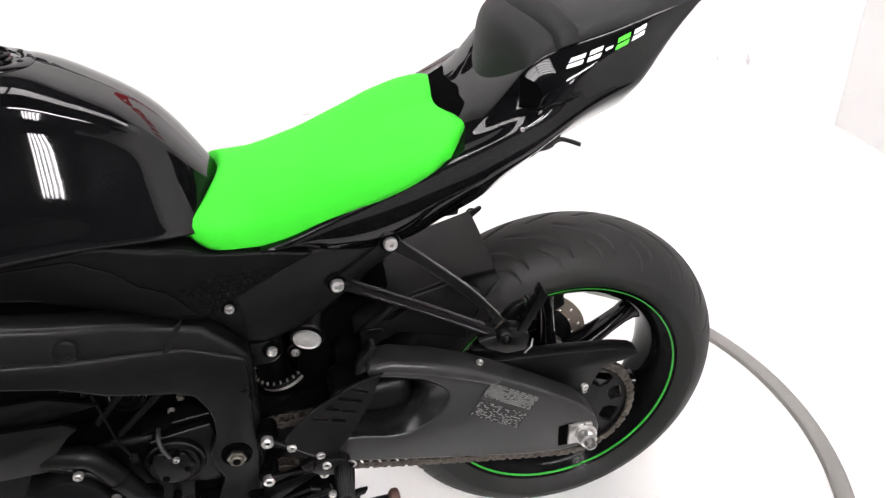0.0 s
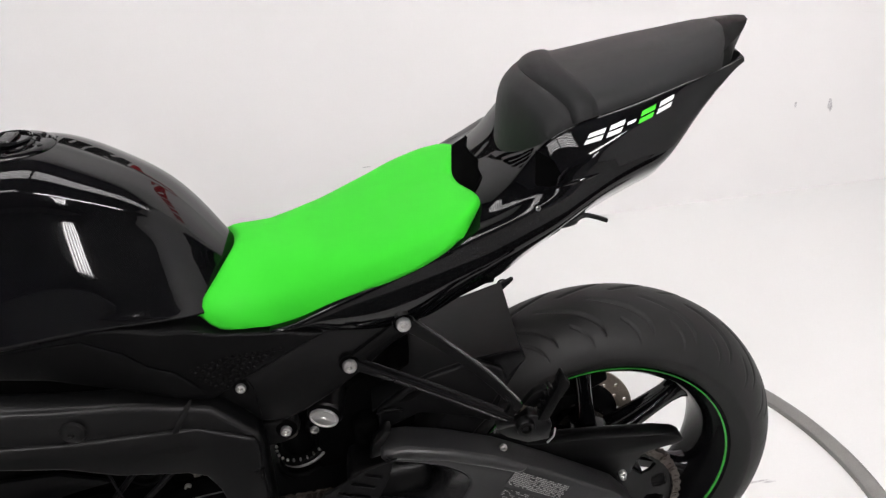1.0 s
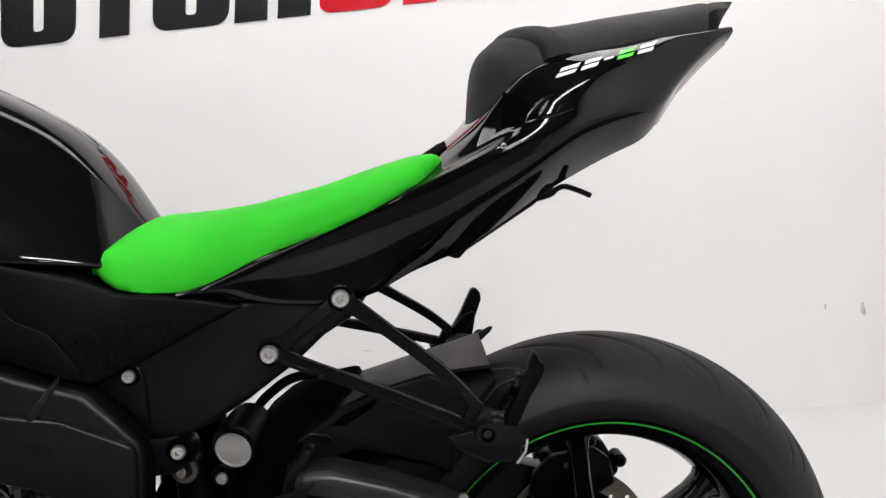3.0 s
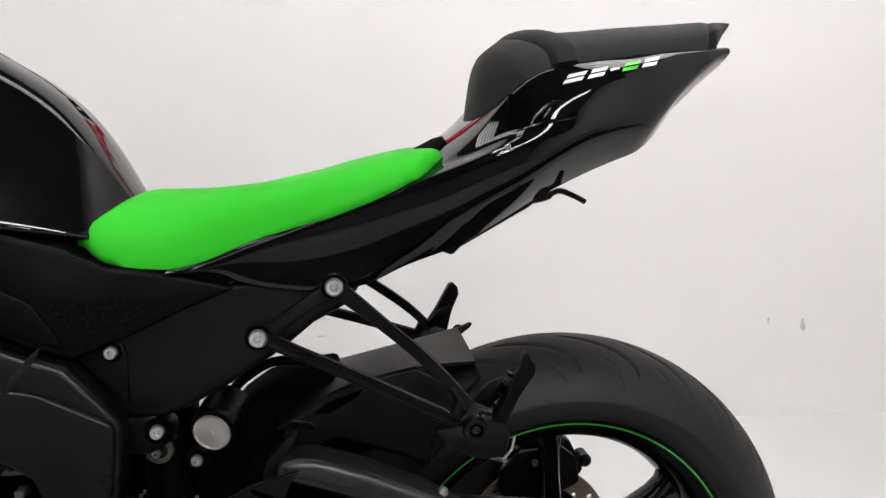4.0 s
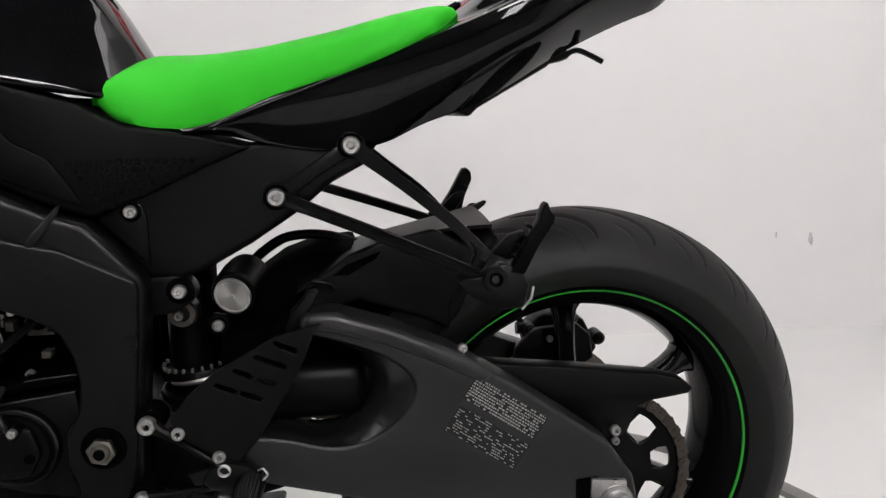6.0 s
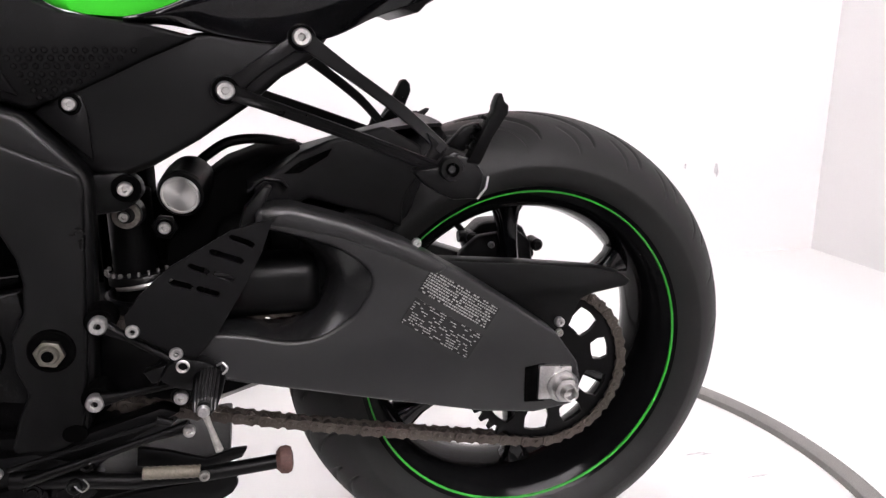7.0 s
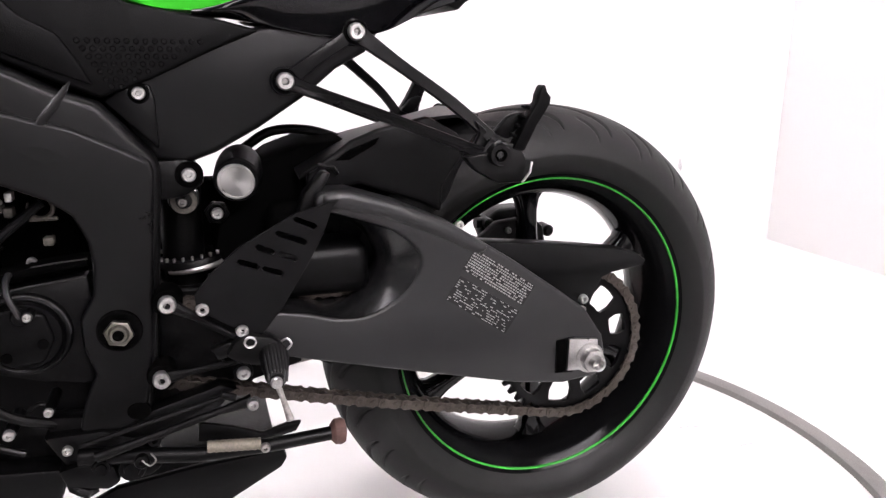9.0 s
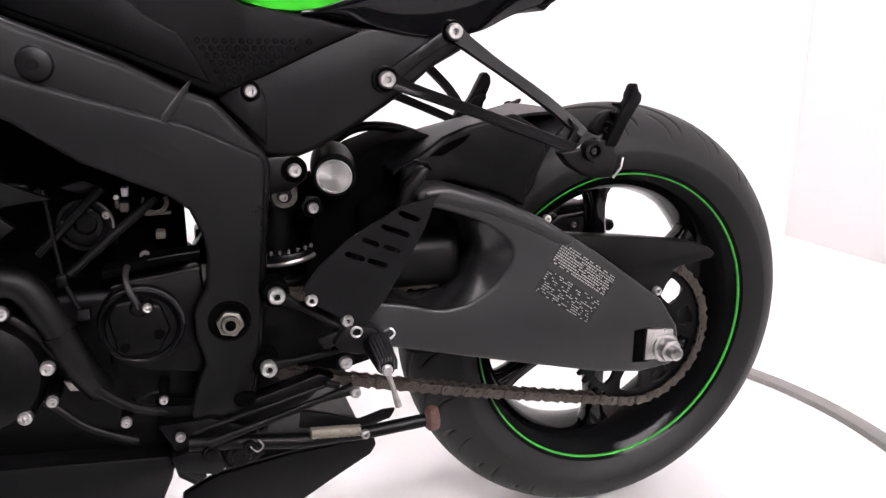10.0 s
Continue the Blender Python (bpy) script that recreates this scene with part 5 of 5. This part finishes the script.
part("pivot_washer", lathe([(0, -0.001), (0.0105, -0.001), (0.011, 0.0), (0.011, 0.004), (0, 0.004)], 26, (-0.444, -0.178, 0.355)), ENGINE, rear)
bolt(rear, -0.444, -0.180, 0.355, 0.0078)
lever = part("shift_lever", tube([(-0.437, -0.187, 0.323), (-0.475, -0.188, 0.315), (-0.54, -0.189, 0.298), (-0.605, -0.190, 0.282)], [0.008, 0.0042, 0.0045, 0.006], 12), ENGINE, bike, "black gear shift lever and linkage")
bolt(lever, -0.437, -0.198, 0.323, 0.0065)
part("link_rod", tube([(-0.462, -0.186, 0.333), (-0.50, -0.186, 0.324), (-0.556, -0.186, 0.311), (-0.62, -0.186, 0.296)], 0.0028, 8), SATIN, lever)
part("rod_end", tube([(-0.470, -0.188, 0.335), (-0.455, -0.188, 0.329)], 0.0045, 10), ENGINE, lever)

# ---------------------------------------------------------------- side stand
stand = part("side_stand", tube([(-0.625, -0.165, 0.272), (-0.58, -0.172, 0.270), (-0.50, -0.182, 0.262), (-0.42, -0.186, 0.262), (-0.345, -0.187, 0.266)], [0.011, 0.0095, 0.009, 0.0085, 0.0085], 12), PLASTIC, bike, "folded black side stand with a rusty foot")
part("foot", skin([[Vector((x, -0.187 + 0.015 * r * math.cos(2 * math.pi * k / 20), 0.267 + 0.0165 * r * math.sin(2 * math.pi * k / 20))) for k in range(20)] for x, r in ((-0.348, 0.6), (-0.343, 0.95), (-0.336, 1.0), (-0.331, 0.85), (-0.329, 0.4))]), RUST, stand, "rusty steel stand foot")
part("spring", lathe([(0.0, 0.0)] + [(0.0066 + (0.0009 if k % 2 else 0), 0.0035 * k) for k in range(18)] + [(0.0, 0.0600)], 14), SLEEVE, stand, "weathered tight-wound stand return spring").matrix_basis = pose(-0.490, -0.190, 0.2745, 0, 0, -90) @ Matrix.Rotation(radians(-6), 4, "X")
bolt(stand, -0.426, -0.197, 0.266, 0.0055, DULL)
part("tang", prism([(-0.497, 0.293), (-0.46, 0.282), (-0.425, 0.268), (-0.395, 0.276), (-0.379, 0.276), (-0.386, 0.264), (-0.425, 0.256), (-0.50, 0.270)], -0.166, -0.158, 0.002), PLASTIC, stand)
part("mount", prism([(-0.66, 0.30), (-0.60, 0.300), (-0.565, 0.286), (-0.545, 0.262), (-0.57, 0.247), (-0.60, 0.242), (-0.632, 0.245), (-0.645, 0.27)], -0.165, -0.110, 0.006), ENGINE, stand)
for x, z, r, y in ((-0.622, 0.245, 0.015, -0.168), (-0.572, 0.254, 0.015, -0.180), (-0.603, 0.262, 0.010, -0.182)):
    part("lug", lathe([(0, 0.0), (0.55 * r, 0.0), (0.6 * r, 0.002), (0.92 * r, 0.002), (r, 0.005), (r, 0.06), (0, 0.06)], 20, (x, y, z)), ENGINE, stand)
part("spring_hook", tube(spline([(-0.560, -0.186, 0.268), (-0.552, -0.190, 0.262), (-0.545, -0.190, 0.268), (-0.550, -0.188, 0.276)], 4), 0.0010, 6), DULL, stand)
part("mount_block", prism([(-0.648, 0.262), (-0.610, 0.270), (-0.590, 0.258), (-0.585, 0.238), (-0.598, 0.230), (-0.640, 0.240)], -0.174, -0.12, 0.005), ENGINE, stand)
part("mount_lip", prism([(-0.580, 0.250), (-0.552, 0.258), (-0.540, 0.248), (-0.552, 0.238), (-0.572, 0.236)], -0.170, -0.12, 0.004), ENGINE, stand)
part("hook_arm", tube([(-0.640, -0.160, 0.262), (-0.634, -0.165, 0.235), (-0.622, -0.165, 0.226), (-0.612, -0.160, 0.228)], [0.008, 0.007, 0.007, 0.005], 8), ENGINE, stand)
part("mount_plate", prism([(-0.66, 0.318), (-0.56, 0.306), (-0.47, 0.330), (-0.45, 0.322), (-0.50, 0.296), (-0.55, 0.262), (-0.64, 0.25)], -0.150, -0.125, 0.004), ENGINE, stand)
bolt(stand, -0.560, -0.182, 0.266, 0.0085, ENGINE)
bolt(stand, -0.545, -0.184, 0.290, 0.0070, ENGINE)
bolt(stand, -0.634, -0.176, 0.288, 0.0055)

# ---------------------------------------------------------------- engine
engine = part("engine", prism([(-1.0, 0.20), (-0.68, 0.205), (-0.645, 0.24), (-0.60, 0.30), (-0.575, 0.36), (-0.60, 0.44), (-0.625, 0.455), (-0.70, 0.45), (-1.0, 0.45)], -0.118, 0.12, 0.012, segments=3), ENGINE, bike, "black coated engine behind the frame")
# Filler block added to close the bay; its black paints the shade there.
part("throttle_filler", box(-0.73, -0.622, -0.06, 0.06, 0.50, 0.66, 0.02), DARK, engine)
# Added plate that fills the gap round the linkage with black.
part("linkage_filler", prism([(-0.60, 0.425), (-0.362, 0.425), (-0.366, 0.326), (-0.392, 0.318), (-0.425, 0.310), (-0.452, 0.296), (-0.478, 0.272), (-0.52, 0.255), (-0.60, 0.25)], -0.100, 0.06, 0.004), ENGINE, engine)
# More added fillers that block the view through and paint the void black.
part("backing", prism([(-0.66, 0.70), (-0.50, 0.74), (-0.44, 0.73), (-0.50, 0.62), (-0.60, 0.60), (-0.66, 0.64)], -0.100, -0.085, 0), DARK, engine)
part("shock_filler", box(-0.545, -0.477, 0.0, 0.07, 0.42, 0.66, 0.01), DARK, engine)
part("reservoir_filler", box(-0.48, -0.43, 0.0, 0.06, 0.42, 0.549, 0.01), DARK, engine)
part("cylinder_filler", box(-1.02, -0.72, -0.06, 0.10, 0.44, 0.70, 0.015), DARK, engine)
part("upper_filler", box(-1.0, -0.58, -0.09, 0.09, 0.64, 0.79, 0.02), DARK, engine)
part("drive_cover", prism([(-0.702, 0.372), (-0.691, 0.460), (-0.670, 0.465), (-0.599, 0.474), (-0.593, 0.433), (-0.608, 0.419), (-0.607, 0.394), (-0.588, 0.346), (-0.655, 0.357)], -0.143, -0.11, 0.004), ENGINE, engine, "black drive sprocket cover")
# Lighter bar along the cover's top edge, painting its highlight.
part("cover_highlight", tube([(-0.691, -0.1435, 0.4605), (-0.670, -0.1435, 0.4655), (-0.599, -0.1435, 0.4745)], 0.0014, 6), ARM, engine)
# Ledge blackened for the shade between the two highlight lines.
part("crankcase_ledge", prism([(-0.700, 0.478), (-0.646, 0.488), (-0.597, 0.492), (-0.597, 0.484), (-0.646, 0.479), (-0.700, 0.468)], -0.138, -0.10, 0.002), DARK, engine)
# Thin paler bar that paints the ledge's bright edge.
part("ledge_highlight", tube([(-0.652, -0.1385, 0.4875), (-0.625, -0.1385, 0.4905), (-0.597, -0.1385, 0.4925)], 0.0010, 6), ARM, engine)
part("round_cover", lathe([(0, -0.008), (0.036, -0.008), (0.038, -0.004), (0.041, -0.006), (0.044, -0.005), (0.046, 0.0), (0.046, 0.02), (0, 0.02)], 48, (-0.664, -0.147, 0.416)), ENGINE, engine, "round black pickup cover")
part("cover_ring", tube([(-0.664 + 0.0445 * math.cos(a), -0.1525, 0.416 + 0.0445 * math.sin(a)) for a in [radians(130 - 7 * k) for k in range(20)]], [0.0006] + [0.0018] * 18 + [0.0006], 8), ARM, engine)
part("cover_plate", prism([(-0.697, 0.432), (-0.688, 0.447), (-0.668, 0.450), (-0.642, 0.441), (-0.634, 0.412), (-0.647, 0.387), (-0.677, 0.383), (-0.690, 0.390)], -0.161, -0.150, 0.004, segments=3), ENGINE, engine, "five-sided black cover plate")
part("cover_boss", lathe([(0, -0.004), (0.008, -0.004), (0.010, 0.0), (0, 0.0)], 20, (-0.664, -0.161, 0.440)), ENGINE, engine)
# Black discs on the plate paint the shade of shallow dimples.
for x, z in ((-0.682, 0.396), (-0.646, 0.408)):
    part("dimple", lathe([(0, -0.001), (0.0055, -0.001), (0.006, 0.001), (0, 0.001)], 18, (x, -0.161, z)), DARK, engine)
part("alternator_cover", lathe([(0, -0.030), (0.045, -0.030), (0.058, -0.024), (0.066, -0.010), (0.068, 0.04), (0, 0.04)], 56, (-0.822, -0.150, 0.385)), ENGINE, engine, "domed black alternator cover")
part("side_panel", prism([(-1.0, 0.60), (-0.80, 0.592), (-0.735, 0.563), (-0.79, 0.555), (-0.85, 0.54), (-1.0, 0.53)], -0.156, -0.148, 0.002), PLASTIC, engine)
part("lower_panel", prism([(-1.0, 0.545), (-0.86, 0.558), (-0.784, 0.552), (-0.768, 0.538), (-0.788, 0.523), (-0.83, 0.468), (-1.0, 0.470)], -0.170, -0.160, 0.003), PLASTIC, engine)
for x, z, r in ((-0.757, 0.388, 0.0075), (-0.757, 0.350, 0.006), (-0.784, 0.336, 0.0075), (-0.688, 0.314, 0.006), (-0.648, 0.334, 0.005), (-0.792, 0.452, 0.0075), (-0.655, 0.443, 0.005)):
    bolt(engine, x, -0.172, z, r, STEEL)
    part("post", tube([(x, -0.170, z), (x, -0.11, z)], r * 1.15, 14), ENGINE, engine)
for x, z, r, mat in ((-0.691, 0.535, 0.0045, DULL), (-0.656, 0.486, 0.0055, DULL), (-0.679, 0.554, 0.0032, STEEL), (-0.684, 0.505, 0.003, ENGINE)):
    bolt(engine, x, -0.110, z, r, mat)
for x, z, w, h, mat in ((-0.670, 0.559, 0.0036, 0.0050, STEEL), (-0.672, 0.542, 0.0046, 0.0055, SPRING), (-0.637, 0.508, 0.0052, 0.0044, SPRING), (-0.679, 0.546, 0.0022, 0.0045, SPRING)):
    part("connector", box(x - w, x + w, -0.112, -0.095, z - h, z + h, 0.0015), mat, engine, "small plated connector")
part("big_hose", tube(spline([(-0.90, -0.13, 0.470), (-0.83, -0.155, 0.482), (-0.79, -0.165, 0.484), (-0.770, -0.165, 0.476), (-0.754, -0.165, 0.450), (-0.738, -0.163, 0.410), (-0.726, -0.158, 0.375), (-0.714, -0.140, 0.345)], 6), 0.0165, 18), HOSE, engine, "thick black rubber hose")
part("hose_clip", lathe([(0.0168, -0.004), (0.0182, -0.004), (0.0182, 0.004), (0.0168, 0.004)], 28, closed=True), ENGINE, engine).matrix_basis = pose(-0.742, -0.164, 0.420, 90, -22, 0)
part("thin_hose", tube(spline([(-0.84, -0.15, 0.46), (-0.798, -0.158, 0.448), (-0.768, -0.160, 0.424), (-0.752, -0.160, 0.398), (-0.735, -0.160, 0.375), (-0.695, -0.158, 0.333), (-0.668, -0.152, 0.316), (-0.635, -0.14, 0.302)], 6), 0.0058, 10), HOSE, engine)
part("thin_hose", tube(spline([(-0.673, -0.14, 0.482), (-0.675, -0.152, 0.475), (-0.672, -0.163, 0.462), (-0.666, -0.165, 0.448), (-0.664, -0.160, 0.438)], 5), 0.0036, 10), ARM, engine)
part("thin_pipe", tube(spline([(-0.785, -0.15, 0.352), (-0.757, -0.155, 0.334), (-0.729, -0.155, 0.306), (-0.681, -0.150, 0.278)], 6), 0.0042, 10), SATIN, engine)
for a, b, r in (((-0.761, -0.118, 0.496), (-0.692, -0.112, 0.566), 0.0050), ((-0.732, -0.128, 0.475), (-0.638, -0.118, 0.553), 0.0050), ((-0.746, -0.135, 0.569), (-0.738, -0.135, 0.472), 0.0022), ((-0.738, -0.135, 0.470), (-0.723, -0.140, 0.433), 0.0028)):
    part("cable", tube([a, tuple((p + q) / 2 for p, q in zip(a, b)), b], r, 8), HUGGER, engine)
part("cable_joint", box(-0.744, -0.733, -0.141, -0.130, 0.464, 0.478, 0.003), HUGGER, engine)
part("cable_joint", box(-0.728, -0.714, -0.146, -0.134, 0.426, 0.440, 0.003), HUGGER, engine)
throttle = part("throttle_drum", lathe([(0, -0.004), (0.010, -0.004), (0.012, -0.010), (0.018, -0.010), (0.019, -0.003), (0.024, -0.003), (0.025, -0.012), (0.029, -0.012), (0.030, 0.0), (0.030, 0.03), (0, 0.03)], 36, (-0.714, -0.090, 0.523)), ENGINE, engine, "black ribbed throttle drum")
# Short bright arcs paint the glints on the drum's black ribs.
for r, a0, a1, w in ((0.0285, 60, -10, 0.0016), (0.0185, 120, 60, 0.0012), (0.0235, 200, 165, 0.0012)):
    part("drum_glint", tube([(-0.714 + r * math.cos(radians(a0 + (a1 - a0) * k / 8)), -0.1015, 0.523 + r * math.sin(radians(a0 + (a1 - a0) * k / 8))) for k in range(9)], w, 6), DULL, engine)
part("clip", tube([(-0.640 + 0.0125 * math.cos(radians(a)), -0.115, 0.547 + 0.0115 * math.sin(radians(a))) for a in range(150, 400, 12)], [0.0012] * 4 + [0.0026] * 17, 8), SPRING, engine, "steel hose clip")
part("clip_foot", box(-0.652, -0.624, -0.117, -0.111, 0.5325, 0.5365, 0.001), SPRING, engine)
part("bracket_plate", prism([(-0.736, 0.566), (-0.712, 0.572), (-0.696, 0.564), (-0.712, 0.555), (-0.732, 0.562)], -0.095, -0.085, 0.001), SATIN, engine)
part("cable_stop", prism([(-0.790, 0.577), (-0.762, 0.574), (-0.760, 0.570), (-0.790, 0.572)], -0.125, -0.118, 0.001), SATIN, engine)
part("cable_stop", prism([(-0.765, 0.560), (-0.752, 0.570), (-0.749, 0.566), (-0.762, 0.556)], -0.125, -0.118, 0.001), SATIN, engine)
part("harness_tab", prism([(-0.748, 0.362), (-0.740, 0.360), (-0.732, 0.349), (-0.742, 0.350)], -0.152, -0.146, 0.001), DULL, engine, "small bare metal tab")
part("harness_loop", tube(spline([(-0.672, -0.15, 0.329), (-0.662, -0.152, 0.336), (-0.652, -0.152, 0.335), (-0.645, -0.15, 0.329)], 5), 0.0022, 8), SATIN, engine)
# Added backing blocks; the bay's shade is in their colour.
part("lower_filler", box(-0.70, -0.612, -0.06, -0.02, 0.44, 0.53, 0.012), DARK, engine)
part("bay_backing", box(-0.76, -0.610, -0.02, 0.0, 0.42, 0.66, 0.01), DARK, engine)
belly = part("belly_fairing", prism([(-1.05, 0.300), (-0.82, 0.268), (-0.70, 0.258), (-0.640, 0.252), (-0.648, 0.222), (-0.662, 0.190), (-0.80, 0.165), (-1.05, 0.19)], -0.152, -0.10, 0.005), PLASTIC, bike, "black lower belly fairing")
muffler = part("exhaust_box", prism([(-0.64, 0.182), (-0.615, 0.194), (-0.597, 0.202), (-0.508, 0.213), (-0.398, 0.219), (-0.394, 0.206), (-0.402, 0.194), (-0.455, 0.166), (-0.505, 0.138), (-0.58, 0.118), (-0.64, 0.130)], -0.125, -0.112, 0.004), ENGINE, bike, "black under-engine exhaust box")
part("chamber", prism([(-0.588, 0.196), (-0.508, 0.207), (-0.402, 0.213), (-0.410, 0.195), (-0.50, 0.145), (-0.575, 0.125)], -0.111, 0.10, 0.008, segments=3), ENGINE, muffler)

# rear brake caliper on the far side
caliper = part("brake_caliper", prism([(-0.045, 0.440), (-0.015, 0.468), (0.030, 0.470), (0.052, 0.455), (0.075, 0.410), (0.060, 0.395), (0.0, 0.398), (-0.035, 0.412)], 0.088, 0.135, 0.008, segments=3), ENGINE, bike, "black rear brake caliper on the far side")
part("pad_pin", tube([(-0.052, 0.10, 0.445), (-0.030, 0.10, 0.445)], 0.009, 12), ENGINE, caliper)
for x, z, r in ((-0.034, 0.446, 0.009), (0.030, 0.462, 0.009), (0.072, 0.428, 0.010)):
    part("lug", lathe([(0, -0.012), (0.6 * r, -0.012), (r, -0.007), (r, 0.02), (0, 0.02)], 16, (x, 0.088, z)), ENGINE, caliper)
part("inner_half", prism([(-0.066, 0.398), (-0.060, 0.430), (-0.030, 0.454), (0.030, 0.460), (0.052, 0.442), (0.058, 0.405), (0.02, 0.385), (-0.045, 0.378)], 0.058, 0.0765, 0.006, segments=3), ENGINE, caliper)
bolt(caliper, -0.012, 0.056, 0.440, 0.005, DULL)
part("caliper_bracket", prism([(-0.02, 0.40), (0.06, 0.40), (0.03, 0.31), (-0.03, 0.30)], 0.10, 0.112, 0.003), SATIN, caliper)
part("brake_hose", tube(spline([(-0.040, 0.11, 0.450), (-0.075, 0.11, 0.480), (-0.15, 0.12, 0.500), (-0.26, 0.13, 0.53)], 6), 0.005, 8), HOSE, caliper)

# ---------------------------------------------------------------- tail details
def flank(x, z, off=0.0012):
    """A point on the near flank of the tail."""
    return (x, -(tail_skin_y(x, z) + off), z + off * 0.4)


def mark(points, mat, label):
    bm = bmesh.new()
    bm.faces.new([bm.verts.new(flank(x, z)) for x, z in points])
    bmesh.ops.subdivide_edges(bm, edges=bm.edges[:], cuts=3, use_grid_fill=True)
    for v in bm.verts:
        v.co = flank(v.co.x, v.co.z - 0.0005)
    part("tail_mark", bm, mat, tail, label)


def on_mark(a, b):
    """a along the lettering, 0 to 1, b its height, 0 to 1."""
    return (-0.041 + 0.120 * a + 0.010 * b, 0.9545 + 0.0265 * a + 0.0125 * b)


for a0, a1, mat in ((0.02, 0.20, WHITE_MARK), (0.25, 0.41, WHITE_MARK), (0.60, 0.77, GREEN_MARK), (0.82, 0.99, WHITE_MARK)):
    for b0, b1 in ((0.04, 0.44), (0.58, 0.97)):
        mark([on_mark(a0, b0), on_mark(a1, b0), on_mark(a1, b1), on_mark(a0, b1)], mat, "plain slanted bar of the tail marking")
mark([on_mark(0.455, 0.38), on_mark(0.55, 0.38), on_mark(0.55, 0.62), on_mark(0.455, 0.62)], WHITE_MARK, "plain slanted bar of the tail marking")
lamp = part("tail_lamp", skin([[Vector((x - 0.002, y * w, z)) for y, dz in ((-1, 0), (-0.9, 0), (0.9, 0), (1, 0)) for z in (z0,)] + [Vector((x + 0.004, y * w, z0 - 0.004)) for y in (0.9, -0.9)] for x, z0, w in ((0.090, 0.905, 0.080), (0.120, 0.940, 0.066), (0.155, 0.970, 0.055), (0.195, 0.999, 0.040))]), LENS, tail, "clear tail lamp lens")
hook = part("luggage_hook", tube(spline([(-0.062, -0.088, 0.826), (-0.045, -0.092, 0.830), (-0.028, -0.092, 0.837), (-0.012, -0.092, 0.832), (0.004, -0.092, 0.824)], 4), [0.005] * 6 + [0.0034] * 11, 8, flat=1.4), PLASTIC, tail, "black luggage hook below the tail")
part("hook_eye", lathe([(0, -0.006), (0.007, -0.006), (0.009, -0.003), (0.009, 0.004), (0, 0.004)], 16, (-0.047, -0.092, 0.842)), DARK, tail)
bolt(tail, -0.102, -(tail_skin_y(-0.102, 0.886)) + 0.001, 0.887, 0.003, DULL)
part("under_tail", prism([(-0.30, 0.745), (-0.17, 0.768), (-0.155, 0.762), (-0.145, 0.772), (-0.06, 0.82), (-0.05, 0.84), (-0.30, 0.80)], -0.094, 0.094, 0.004), PLASTIC, tail, "black plastic panel under the tail")
for line in (((-0.076, 0.909), (-0.070, 0.919), (-0.060, 0.929), (-0.051, 0.935), (-0.041, 0.938)), ((-0.090, 0.904), (-0.075, 0.909), (-0.057, 0.914), (-0.036, 0.918), (-0.023, 0.921))):
    part("fold", tube([flank(x, z, 0.0) for x, z in line], [0.0008] + [0.0024] * 3 + [0.0008], 8), GLOSS, tail)

# One flat black face paints the recess's shade onto the flank.
vent = bmesh.new()
vent.faces.new([vent.verts.new(flank(x, z, 0.0008)) for x, z in ((-0.093, 0.948), (-0.099, 0.908), (-0.080, 0.907), (-0.066, 0.918), (-0.074, 0.938))])
part("vent", vent, DARK, tail, "small flat black triangle painting a shaded recess below the pillion seat")


# raised grip dots on the side cover
dots = bmesh.new()
A, B, C = Vector((-0.595, 0.726)), Vector((-0.440, 0.728)), Vector((-0.554, 0.668))
for i in range(26):
    for j in range(10):
        p = Vector((-0.61 + 0.0092 * i + (0.0046 if j % 2 else 0), 0.674 + 0.0078 * j))
        sides = [(q.x - o.x) * (p.y - o.y) - (q.y - o.y) * (p.x - o.x) for o, q in ((A, C), (C, B), (B, A))]
        if min(sides) > 0:
            bmesh.ops.create_cone(dots, cap_ends=True, segments=6, radius1=0.0034, radius2=0.0022, depth=0.0011, matrix=Matrix.Translation((p.x, -0.1455, p.y)) @ Matrix.Rotation(radians(90), 4, "X"))
part("cover_panel", tapered(prism([(-0.95, 0.8), (-0.7, 0.798), (-0.655, 0.77), (-0.631, 0.744), (-0.5991, 0.7269), (-0.5831, 0.7008), (-0.5713, 0.6757), (-0.665, 0.714), (-0.761, 0.75), (-0.95, 0.79)], -0.1485, -0.140, 0.003, segments=2)), GRAINED, cover)
part("grip_dots", tapered(dots), GRAINED, cover, "small raised grip dots")
